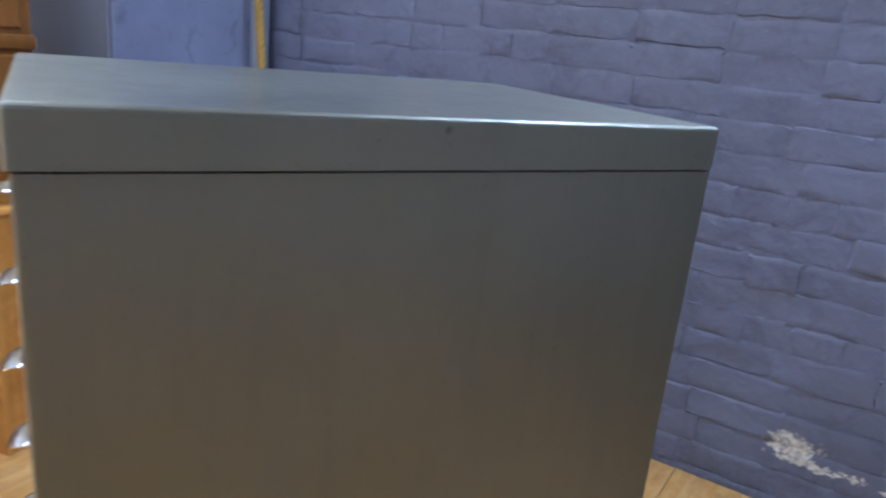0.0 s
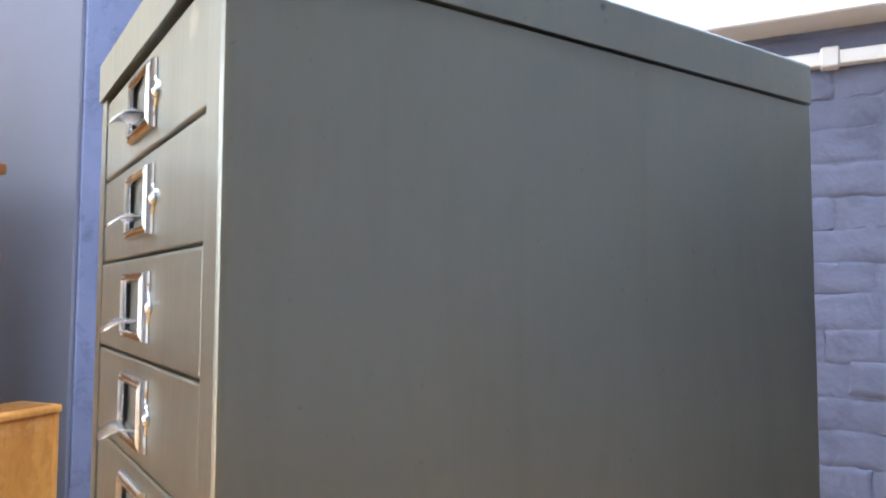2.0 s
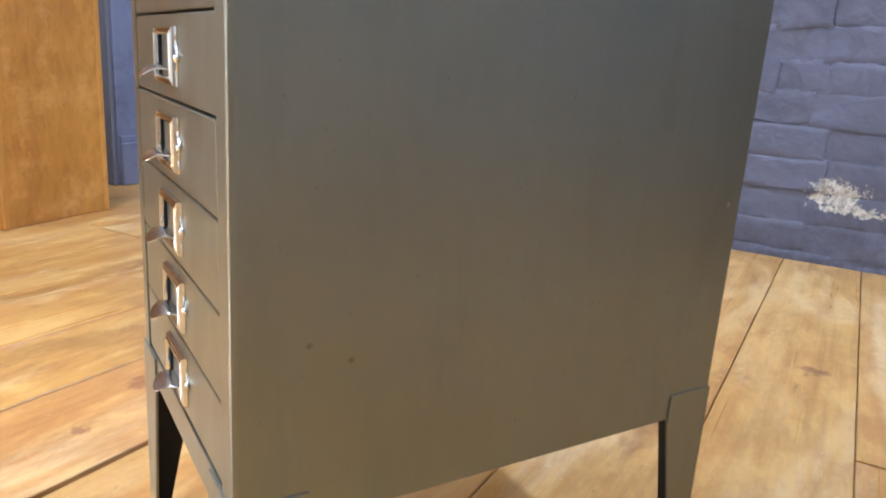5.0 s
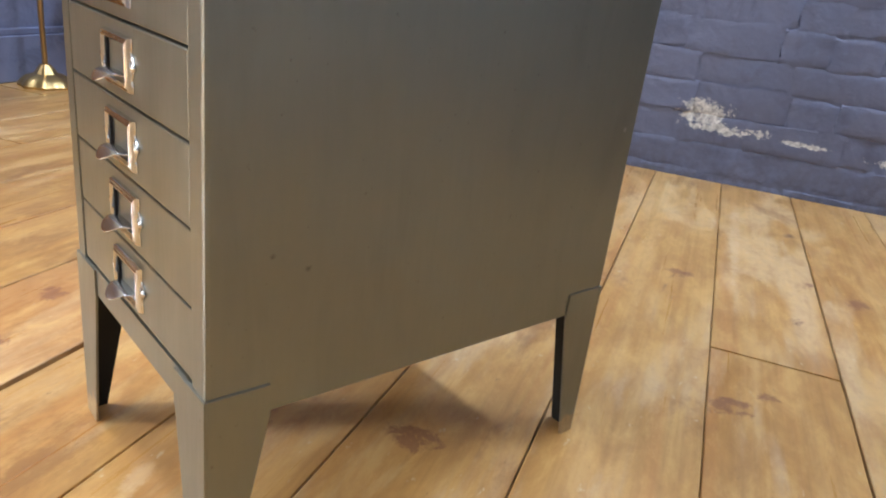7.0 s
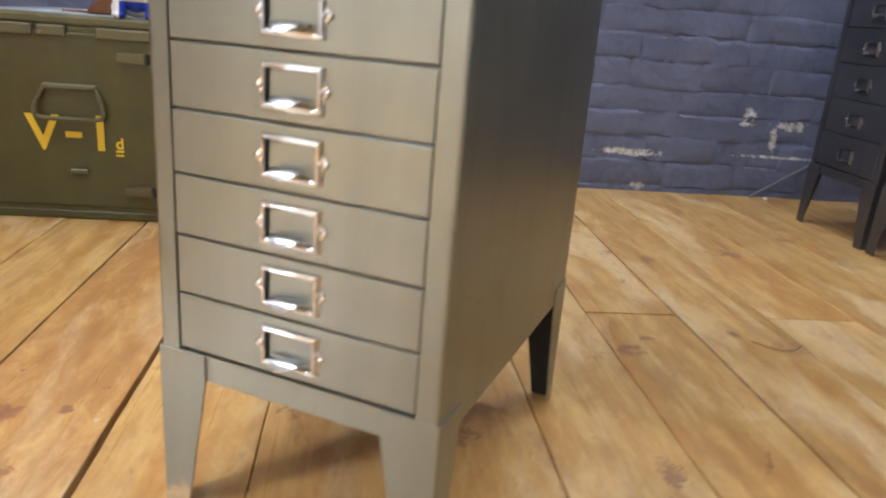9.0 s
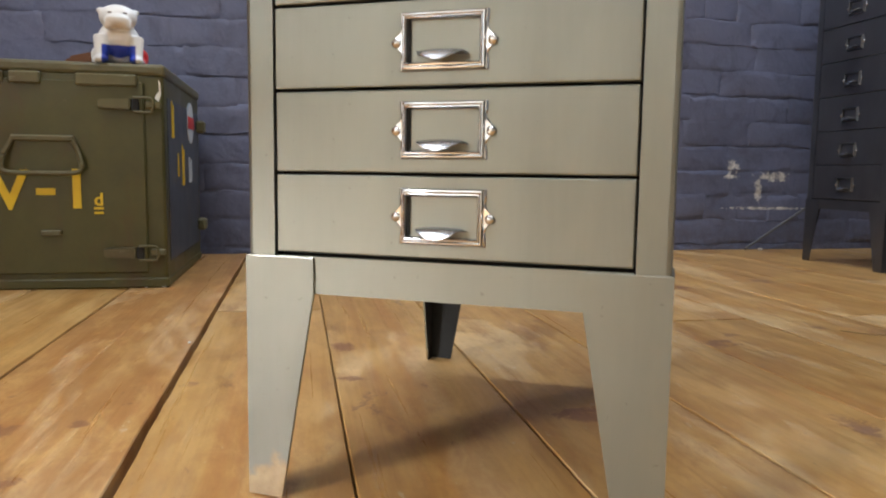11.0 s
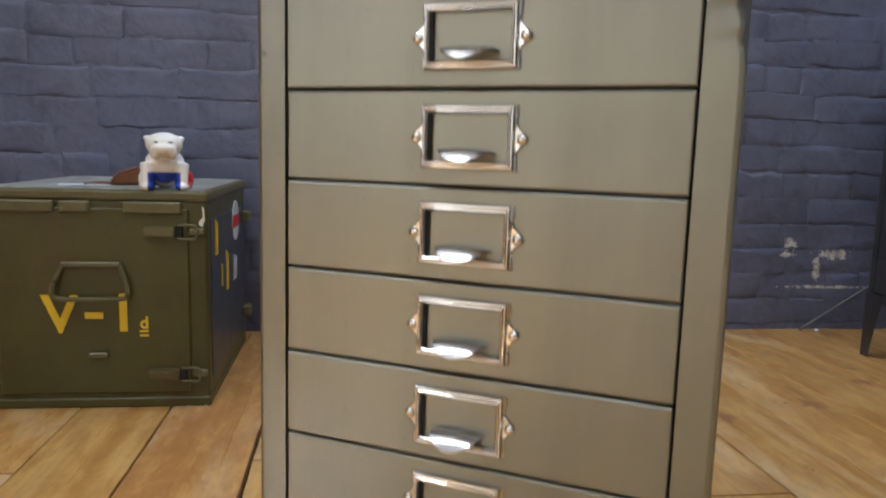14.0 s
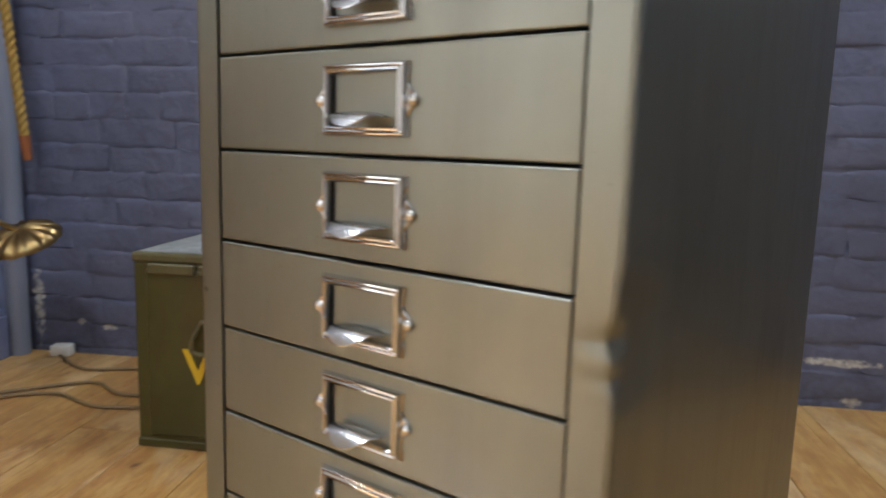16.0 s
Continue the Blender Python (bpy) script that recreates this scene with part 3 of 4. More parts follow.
def drawer_cabinet(at, steel_, drawers, label, group, dented):
    cab = thing("drawer_cabinet", at, label, "cabinet", group)
    top = Z0 + 15 * PITCH
    pitch = 15 * PITCH / drawers if drawers == 15 else 0.0925
    top = Z0 + drawers * pitch
    height = top + 0.0335
    part("side_panel", side_panel(W, 1, dented, top + 0.0029, D), steel_, cab, "dented steel side panel" if dented else "", None, True)
    part("side_panel", side_panel(-W, -1, False, top + 0.0029, D), steel_, cab, "", None, True)
    bm = bmesh.new()
    box(bm, -W + 0.0005, W - 0.0005, D - 0.0024, D - 0.0004, FOOT, top + 0.003)
    part("back_panel", bm, steel_, cab)
    bm = bmesh.new()
    box(bm, -W + 0.003, W - 0.003, 0.02, D - 0.003, FOOT + 0.002, FOOT + 0.0045)
    part("bottom_panel", bm, steel_, cab)
    # black sheet behind the fronts, painting the shade in the drawer gaps
    bm = bmesh.new()
    box(bm, -W + 0.02, W - 0.02, 0.015, 0.017, Z0 - 0.004, top + 0.004)
    part("gap_shade", bm, BLACK, cab)
    bm = bmesh.new()
    prism(bm, [(-W + 0.022, FOOT - 0.0025), (W - 0.022, FOOT - 0.0025), (W - 0.022, Z0 - 0.0015), (-W + 0.022, Z0 - 0.0015)], 0.0005, 0.004)
    part("front_rail", bm, steel_, cab)
    # lid: a folded tray with soft edges, overhanging a little
    bm = bmesh.new()
    o = 0.0022
    box(bm, -W - o, W + o, -o, D + 0.0008, top + 0.0045, height)
    bmesh.ops.bevel(bm, geom=[e for e in bm.edges if max(v.co.z for v in e.verts) > height - 0.001], offset=0.003, segments=3, profile=0.5, affect="EDGES")
    part("lid", bm, steel_, cab)
    for sx, back in ((1, False), (-1, False), (1, True), (-1, True)):
        sy = -1 if back else 1
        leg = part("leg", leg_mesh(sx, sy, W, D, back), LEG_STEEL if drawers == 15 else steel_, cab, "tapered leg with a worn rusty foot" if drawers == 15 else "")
        # faces on the inside of the angle take the black material
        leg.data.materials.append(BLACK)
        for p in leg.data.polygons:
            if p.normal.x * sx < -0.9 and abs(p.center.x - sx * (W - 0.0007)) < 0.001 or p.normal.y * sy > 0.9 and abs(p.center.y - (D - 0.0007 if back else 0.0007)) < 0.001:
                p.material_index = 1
    for k in range(drawers):
        drawer_unit(cab, Z0 + k * pitch, pitch, 0.1225, steel_, HOLDER if drawers == 15 else HOLDER_DIM, PULL, RIVET, 0.515 if drawers == 15 else 0.44)
    return cab


drawer_cabinet(Matrix.Identity(4), STEEL, 15, "tall brushed-steel fifteen-drawer cabinet with chrome card-holder handles, on tapered legs", "steel drawer cabinets", True)
for b in (0.428, 0.741):
    drawer_cabinet(room(1.345, b, 0, -90), STEEL_DARK, 9, "dark steel nine-drawer cabinet on tapered legs against the brick wall", "steel drawer cabinets", False)


# ---- olive army crate ----
def army_crate():
    w, d, h = 0.425, 0.50, 0.437
    c = thing("army_crate", room(-0.557, 0.60, 0), "olive-green steel army crate with yellow stencilled V-1, standing on the floorboards", "crate")
    bm = bmesh.new()
    box(bm, -w / 2, w / 2, 0, d, 0.012, h - 0.02, 0.006, 2)
    part("body", bm, OLIVE, c)
    bm = bmesh.new()
    box(bm, -w / 2 - 0.003, w / 2 + 0.003, -0.004, d + 0.003, h - 0.022, h, 0.006, 2)
    part("lid", bm, OLIVE_WORN, c, "worn, scuffed olive lid")
    # added sheet: the lid's wear and its pale reflection, both as colour
    bm = bmesh.new()
    box(bm, -w / 2 + 0.008, w / 2 - 0.008, 0.008, d - 0.008, h - 0.001, h + 0.0008)
    part("lid_sheet", bm, army_paint("worn_sheen_grey", (0.27, 0.28, 0.26), (0.52, 0.54, 0.55), 0.5), c, "rubbed top sheet, pale grey partly for the lid's reflection")
    bm = bmesh.new()
    box(bm, -w / 2 + 0.03, w / 2 - 0.035, -0.006, 0.0, 0.03, h - 0.035, 0.003)
    door = part("front_door", bm, OLIVE, c)
    bm = bmesh.new()
    box(bm, w / 2 - 0.001, w / 2 + 0.002, 0.03, d - 0.03, 0.05, h - 0.06, 0.001)
    part("side_plate", bm, SLATE, c, "slate-blue painted side with faded markings")
    for z0, z1 in ((0.0, 0.02), (0.02, 0.035)):
        bm = bmesh.new()
        box(bm, -w / 2 - 0.002 + z0 * 0.3, w / 2 + 0.002 - z0 * 0.3, -0.003 + z0 * 0.2, d, z0, z1, 0.003)
        part("base_rail", bm, OLIVE, c)
    # carrying handle: a bent bar on a backing
    bm = bmesh.new()
    hx, hz = -0.005, 0.264
    tube(bm, spline([(hx - 0.052, -0.008, hz + 0.026), (hx - 0.067, -0.02, hz - 0.008), (hx - 0.069, -0.022, hz - 0.03), (hx - 0.055, -0.022, hz - 0.038), (hx, -0.022, hz - 0.039), (hx + 0.055, -0.022, hz - 0.038), (hx + 0.069, -0.022, hz - 0.03), (hx + 0.067, -0.02, hz - 0.008), (hx + 0.052, -0.008, hz + 0.026)], 6), 0.0048, 8)
    part("handle", bm, OLIVE_WORN, c, "bent steel carrying handle", None, True)
    bm = bmesh.new()
    box(bm, hx - 0.056, hx + 0.056, -0.014, -0.004, hz + 0.021, hz + 0.033, 0.003)
    part("handle_bracket", bm, OLIVE_WORN, c)
    for lx, lz in ((0.158, 0.358), (0.160, 0.071)):
        bm = bmesh.new()
        prism(bm, [(lx - 0.062, lz - 0.008), (lx - 0.004, lz - 0.011), (lx - 0.004, lz + 0.011), (lx - 0.062, lz + 0.009)], -0.019, -0.004)
        bmesh.ops.bevel(bm, geom=bm.edges[:], offset=0.0025, segments=2, affect="EDGES")
        latch = part("latch", bm, OLIVE_WORN, c, "", None, True)
        bm = bmesh.new()
        box(bm, lx - 0.003, lx + 0.01, -0.014, -0.004, lz - 0.012, lz + 0.012, 0.002)
        part("latch_hinge", bm, BLACK, latch, "dark latch hinge")
        bm = bmesh.new()
        loop = [(lx + 0.002, lz + 0.013), (lx + 0.03, lz + 0.0135), (lx + 0.037, lz + 0.008), (lx + 0.038, lz), (lx + 0.036, lz - 0.009), (lx + 0.03, lz - 0.0145), (lx + 0.002, lz - 0.013)]
        tube(bm, spline([(x, -0.016, z) for x, z in loop], 5), 0.0024, 8)
        part("latch_bail", bm, OLIVE_WORN, latch, "bent wire latch bail", None, True)
        bm = bmesh.new()
        box(bm, lx + 0.022, lx + 0.05, -0.013, -0.001, lz - 0.006, lz + 0.007, 0.002)
        part("latch_hook", bm, OLIVE_WORN, latch)
    for hx0, hx1 in ((-0.174, -0.07), (-0.06, -0.005), (0.056, 0.165)):
        bm = bmesh.new()
        box(bm, hx0, hx1, -0.013, 0.0, h - 0.045, h - 0.022, 0.003)
        part("hinge", bm, OLIVE_WORN, c)
    bm = bmesh.new()
    box(bm, -0.014, 0.022, -0.016, -0.004, 0.106, 0.116, 0.002)
    part("catch", bm, OLIVE_WORN, c)
    bm = bmesh.new()
    prism(bm, [(0.196, 0.372), (0.203, 0.366), (0.208, 0.38), (0.2065, 0.404), (0.203, 0.408), (0.2045, 0.386), (0.199, 0.38)], -0.0005, 0.004)
    part("paint_chip", bm, PLASTIC, c, "whitish bare chip at the corner")
    # yellow stencilling
    up = Matrix.Rotation(radians(90), 4, "X")
    lettering("V", 0.105, 0.0006, YELLOW, c, Matrix.Translation((-0.067, -0.0072, 0.157)) @ up, "yellow stencilled letter V", 0.0022)
    lettering("-", 0.14, 0.0006, YELLOW, c, Matrix.Translation((-0.004, -0.0072, 0.159)) @ up, "yellow stencilled dash")
    lettering("1", 0.105, 0.0006, YELLOW, c, Matrix.Translation((0.051, -0.0072, 0.160)) @ up, "yellow stencilled figure 1", 0.0022)
    lettering("d", 0.034, 0.0006, YELLOW, c, Matrix.Translation((0.090, -0.0072, 0.164)) @ up, "small yellow stencilled letter d", 0.0008)
    for z in (0.147, 0.156):
        bm = bmesh.new()
        box(bm, 0.081, 0.098, -0.0078, -0.0066, z, z + 0.0045)
        part("stencil_bar", bm, YELLOW, c)
    side = Matrix.Translation((w / 2 + 0.0026, 0, 0)) @ Matrix.Rotation(radians(90), 4, "Z")
    for y, z, bw, bh, mat in ((0.07, 0.30, 0.028, 0.075, YELLOW), (0.20, 0.2, 0.03, 0.09, YELLOW), (0.3, 0.205, 0.05, 0.06, PAPER), (0.14, 0.22, 0.012, 0.05, YELLOW)):
        for j in range(3):
            bm = bmesh.new()
            box(bm, y + j * bw / 3, y + j * bw / 3 + bw / 4.2, -0.001, 0.001, z, z + bh * (1, 0.8, 0.9)[j])
            part("side_marking", bm, mat, c, "", side)
    bm = bmesh.new()
    rod(bm, (0.335, -0.001, 0.346), (0.335, 0.0012, 0.346), 0.048, 28)
    disc = part("round_mark", bm, PAPER, c, "round white mark with a red bar", side)
    bm = bmesh.new()
    box(bm, 0.290, 0.380, -0.0022, -0.0008, 0.332, 0.360)
    part("red_bar", bm, RED, disc)
    for z in (0.33, 0.08):
        bm = bmesh.new()
        box(bm, w / 2, w / 2 + 0.022, d - 0.06, d - 0.02, z, z + 0.03, 0.005)
        part("side_latch", bm, OLIVE_WORN, c)
    return c


army_crate()


# ---- things on the crate ----
def bulldog_material():
    n = Nodes("painted_plaster")
    c = n.coords("Object")
    sep = n.add("SeparateXYZ", Vector=c)
    x, y, z = sep.outputs
    col = n.mix(n.noise(c, 60.0, 3.0), (0.80, 0.80, 0.79), (0.88, 0.88, 0.87))
    front = n.math("MULTIPLY", n.step(y, -0.012, -0.016), n.math("MULTIPLY", n.step(z, 0.036, 0.033), n.step(n.math("ABSOLUTE", x), 0.027, 0.025)))
    col = n.mix(front, col, (0.02, 0.05, 0.42))
    red = n.math("MULTIPLY", n.math("MULTIPLY", n.step(x, 0.030, 0.033), n.step(y, -0.016, -0.012)), n.math("MULTIPLY", n.step(z, 0.066, 0.062), n.step(z, 0.004, 0.008)))
    col = n.mix(red, col, (0.6, 0.03, 0.03))
    muz = n.math("MULTIPLY", n.step(y, -0.040, -0.046), n.math("MULTIPLY", n.step(z, 0.058, 0.062), n.step(z, 0.083, 0.079)))
    col = n.mix(n.math("MULTIPLY", muz, 0.6), col, (0.5, 0.38, 0.24))
    eye_at = n.math("ADD", n.math("POWER", n.math("DIVIDE", n.math("SUBTRACT", n.math("ABSOLUTE", x), 0.0115), 0.0042), 2.0), n.math("POWER", n.math("DIVIDE", n.math("SUBTRACT", z, 0.0905), 0.0022), 2.0))
    col = n.mix(n.math("MULTIPLY", n.step(eye_at, 1.0, 0.5), n.step(y, -0.028, -0.032)), col, (0.16, 0.15, 0.15))
    return n.done(col, 0.3)


def bulldog():
    bm = bmesh.new()
    ball(bm, (0, 0.012, 0.04), 0.034, (0.95, 1.15, 1.1), 20)
    ball(bm, (0, -0.008, 0.052), 0.028, (1.15, 0.9, 1.0), 20)
    ball(bm, (0, -0.018, 0.086), 0.026, (1.16, 0.98, 0.9), 20)
    ball(bm, (0, -0.037, 0.075), 0.0175, (1.2, 0.8, 0.85), 16)
    for s in (-1, 1):
        ball(bm, (s * 0.012, -0.040, 0.068), 0.010, (1, 0.8, 1.1), 12)
        ball(bm, (s * 0.026, -0.016, 0.0975), 0.0075, (1.1, 0.7, 0.8), 12)
        rod(bm, (s * 0.027, -0.018, 0.052), (s * 0.026, -0.026, 0.006), 0.0125, 14, 0.0105)
        ball(bm, (s * 0.0265, -0.031, 0.0075), 0.0115, (1, 1.25, 0.66), 12)
        ball(bm, (s * 0.030, 0.018, 0.020), 0.020, (0.8, 1.2, 1.0), 14)
        ball(bm, (s * 0.034, -0.002, 0.008), 0.011, (0.9, 1.4, 0.7), 12)
    tmp_mesh = bpy.data.meshes.new("bulldog_figurine")
    bm.to_mesh(tmp_mesh)
    bm.free()
    tmp = new("tmp", tmp_mesh)
    mod = tmp.modifiers.new("remesh", "REMESH")
    mod.mode, mod.voxel_size, mod.use_smooth_shade = "VOXEL", 0.0024, True
    sm = tmp.modifiers.new("smooth", "SMOOTH")
    sm.factor, sm.iterations = 0.5, 4
    mesh = bpy.data.meshes.new_from_object(tmp.evaluated_get(bpy.context.evaluated_depsgraph_get()))
    bpy.data.objects.remove(tmp)
    mesh.materials.clear()
    mesh.materials.append(bulldog_material())
    ob = new("bulldog_figurine", mesh)
    ob.matrix_world = room(-0.431, 0.56, 0.437 - 0.001, 10) @ Matrix.Diagonal((1.16, 1.1, 1.04, 1))
    tagged(ob, "white plaster bulldog figurine with blue chest, sitting on the crate", "figurine")


bulldog()
bm = bmesh.new()
prism(bm, [(-0.05, 0), (0.04, 0), (0.045, 0.028), (0.01, 0.04), (-0.035, 0.026)], -0.03, 0.03)
bmesh.ops.bevel(bm, geom=bm.edges[:], offset=0.006, segments=2, affect="EDGES")
lone("leather_pouch", bm, LEATHER, room(-0.525, 0.44, 0.437, 20), "small brown leather pouch lying on the crate lid", "pouch", smooth=True)
bm = bmesh.new()
tube(bm, spline([(-0.09, 0, 0.003), (-0.06, 0.012, 0.004), (-0.03, -0.004, 0.003), (0.0, 0.01, 0.006), (0.03, 0.02, 0.01)], 6), 0.0035, 6)
lone("leather_strap", bm, LEATHER, room(-0.53, 0.445, 0.437, 15), "thin brown leather strap trailing across the crate lid", "strap", smooth=True)
bm = bmesh.new()
box(bm, -0.05, 0.05, -0.035, 0.035, 0, 0.0012)
lone("paper_label", bm, PAPER, room(-0.62, 0.465, 0.4372, 25), "pale blue paper label on the crate lid", "label")

# ---- left corner: pipe, rope, lamp, chest, cupboard ----
bm = bmesh.new()
rod(bm, (0, 0, 0), (0, 0, 2.7), 0.032, 24)
lone("drain_pipe", bm, PIPE_PAINT, room(-1.493, 0.048, 0), "grey-blue painted vertical iron pipe in the wall corner", "pipe", smooth=True)


def braided_rope():
    r = thing("hanging_rope", room(-1.418, 0.10, 0), "golden braided rope hanging beside the pipe, brown bound end", "rope")

    def lean(z):
        return 0.105 * (0.87 - z)

    for s in range(3):
        bm = bmesh.new()
        pts = []
        for k in range(121):
            z = 1.52 - (1.52 - 0.66) * k / 120
            t = z * 90 + s * 2.094
            pts.append((lean(z) + 0.0075 * math.cos(t), 0.0075 * math.sin(t), z))
        tube(bm, pts, 0.0078, 6)
        part("strand", bm, ROPE, r, "", None, True)
    bm = bmesh.new()
    rod(bm, (lean(0.6), 0, 0.60), (lean(0.67), 0, 0.67), 0.012, 14, 0.0155)
    part("end_binding", bm, plain("brown_binding", (0.28, 0.09, 0.025), 0.7), r, "brown bound rope end", None, True)
    bm = bmesh.new()
    box(bm, lean(1.52) - 0.012, lean(1.52) + 0.012, -0.012, 0.05, 1.51, 1.53, 0.003)
    part("hook", bm, PIPE_PAINT, r)


braided_rope()


def brass_lamp():
    l = thing("floor_lamp", room(-1.41, 0.47, 0), "brass lamp with a scalloped foot and a ribbed shell shade", "lamp")
    bm = bmesh.new()
    lathe(bm, [(0.070, 0), (0.073, 0.006), (0.064, 0.018), (0.05, 0.03), (0.03, 0.036), (0.022, 0.05), (0.012, 0.062)], 48, 0.06, 8)
    part("foot", bm, BRASS, l, "", None, True)
    bm = bmesh.new()
    tube(bm, spline([(0, 0, 0.05), (0, 0, 0.25), (0.005, 0.01, 0.38), (0.03, 0.05, 0.44), (0.075, 0.13, 0.455), (0.105, 0.20, 0.42)], 8), 0.0075, 12)
    part("stem", bm, BRASS, l, "", None, True)
    bm = bmesh.new()
    rows_ = []
    for j in range(9):
        v = j / 8
        rad, z = 0.015 + 0.075 * math.sin(v * 1.5), 0.035 * math.cos(v * 1.5)
        rows_.append([bm.verts.new(((rad * (1 + 0.05 * math.cos(14 * t))) * math.cos(t), 0.75 * rad * math.sin(t), z + 0.002 * math.cos(14 * t))) for t in (2 * math.pi * i / 112 for i in range(112))])
    for lo, hi in zip(rows_, rows_[1:]):
        for i in range(112):
            bm.faces.new((lo[i], lo[(i + 1) % 112], hi[(i + 1) % 112], hi[i]))
    bm.faces.new(rows_[0])
    bmesh.ops.solidify(bm, geom=bm.faces[:], thickness=0.0015)
    part("shade", bm, BRASS, l, "ribbed brass shell shade", Matrix.Translation((0.115, 0.215, 0.385)) @ Matrix.Rotation(radians(20), 4, "X") @ Matrix.Diagonal((1.0, 1.6, 1.2, 1)), True)


brass_lamp()


def narrow_chest():
    c = thing("wooden_chest", room(-1.213, 1.103, 0, 97), "narrow orange plywood chest with a worn top, standing on the floorboards", "chest")
    w, d, h = 0.293, 0.13, 0.622
    bm = bmesh.new()
    box(bm, 0.0, w, 0.004, d, 0, h - 0.016, 0.002)
    part("body", bm, CHEST_WOOD, c)
    bm = bmesh.new()
    box(bm, -0.004, w + 0.004, -0.003, d + 0.003, h - 0.016, h, 0.004, 2)
    part("top", bm, CHEST_WOOD, c, "worn top with rubbed edges", None, True)
    bm = bmesh.new()
    box(bm, 0.014, w - 0.014, 0.013, d - 0.013, h - 0.001, h + 0.0012)
    part("top_sheet", bm, DARK_WOOD, c, "darkened worn veneer on the top")
    bm = bmesh.new()
    box(bm, -0.002, w + 0.002, -0.005, 0.004, h - 0.017, h - 0.003, 0.002, 2)
    part("top_lip", bm, RUBBED_WOOD, c, "pale rubbed front lip", None, True)
    for x0, x1 in ((0.0, 0.014), (w - 0.014, w)):
        bm = bmesh.new()
        box(bm, x0, x1, 0.0, 0.006, 0, h - 0.017, 0.0015)
        part("edge_strip", bm, RUBBED_WOOD, c)
    return c


narrow_chest()


def tall_cupboard():
    c = thing("wooden_cupboard", room(-1.5, 2.24, 0, 90), "tall dark-stained wooden cupboard with a moulded rail", "cupboard")
    w, d, h = 1.42, 0.62, 1.21
    bm = bmesh.new()
    box(bm, 0, w, 0.006, d, 0, h - 0.03, 0.003)
    part("body", bm, DARK_WOOD, c)
    bm = bmesh.new()
    box(bm, -0.012, w + 0.008, -0.012, d, h - 0.03, h, 0.006, 2)
    part("top", bm, DARK_WOOD, c, "", None, True)
    bm = bmesh.new()
    box(bm, 0, w + 0.004, -0.008, 0.008, 0.95, 0.985, 0.004, 2)
    part("rail", bm, DARK_WOOD, c, "", None, True)
    for k in range(3):
        for z0, z1 in ((0.06, 0.935), (1.0, 1.17)):
            bm = bmesh.new()
            x0 = 0.03 + k * (w - 0.04) / 3
            box(bm, x0, x0 + (w - 0.04) / 3 - 0.02, -0.002, 0.012, z0, z1, 0.004)
            part("panel", bm, DARK_WOOD, c)
    return c


tall_cupboard()


def framed_board():
    f = thing("framed_board", room(-1.53, 0.84, 1.21, 90), "tan board in a white painted frame, standing on the cupboard", "board")
    for x0, x1, z0, z1 in ((-0.7, 0.0, 0.0, 0.045), (-0.7, 0.0, 0.5, 0.545), (-0.05, 0.0, 0.045, 0.5), (-0.7, -0.65, 0.045, 0.5)):
        bm = bmesh.new()
        box(bm, x0, x1, 0.0, 0.03, z0, z1, 0.003)
        part("frame_bar", bm, WHITE_PAINT, f)
    bm = bmesh.new()
    box(bm, -0.652, -0.048, 0.012, 0.02, 0.043, 0.502)
    part("board", bm, TAN, f)


framed_board()
# ---- wall fixtures ----


def socket_box():
    s = thing("wall_socket", room(-0.84, 0.0, 1.37), "white plastic double wall socket with a red marker", "socket")
    bm = bmesh.new()
    box(bm, -0.078, 0.078, -0.042, 0, -0.045, 0.045, 0.006, 2)
    part("back_box", bm, PLASTIC, s, "", None, True)
    bm = bmesh.new()
    box(bm, -0.075, 0.075, -0.05, -0.0425, -0.043, 0.043, 0.003, 2)
    part("face_plate", bm, PLASTIC, s, "", None, True)
    for x in (-0.03, 0.05):
        bm = bmesh.new()
        box(bm, x - 0.008, x + 0.008, -0.053, -0.049, 0.016, 0.034, 0.002)
        part("switch", bm, RED if x > 0 else PLASTIC, s)


socket_box()
bm = bmesh.new()
box(bm, -0.03, 0.03, -0.022, 0.022, 0, 0.035, 0.006, 2)
lone("plug_adapter", bm, PLASTIC, room(-1.355, 0.04, 0.0, 10), "white plastic plug adapter lying on the floor by the wall", "plug", smooth=True)
for pts in (((-1.35, -0.06, 0.006), (-1.2, -0.16, 0.006), (-1.05, -0.13, 0.006), (-0.9, -0.2, 0.006), (-0.84, -0.15, 0.006)),
            ((-1.3, -0.4, 0.006), (-1.22, -0.33, 0.006), (-1.1, -0.26, 0.006), (-0.98, -0.33, 0.006), (-0.8, -0.3, 0.006)),
            ((-1.28, -0.42, 0.006), (-1.15, -0.36, 0.006), (-1.0, -0.42, 0.006), (-0.86, -0.4, 0.006))):
    bm = bmesh.new()
    tube(bm, spline(pts, 8), 0.0045, 6)
    lone("lamp_cable", bm, CABLE, ROOM, "thin tan electric cable lying on the floorboards", "cable", smooth=True)
bm = bmesh.new()
rod(bm, (1.33, -0.03, 0.004), (1.66, -0.03, 0.21), 0.0042, 8)
lone("metal_rod", bm, plain("dull_metal", (0.16, 0.165, 0.18), 0.45, 0.8), ROOM, "thin grey metal rod leaning against the brick wall", "rod", smooth=True)


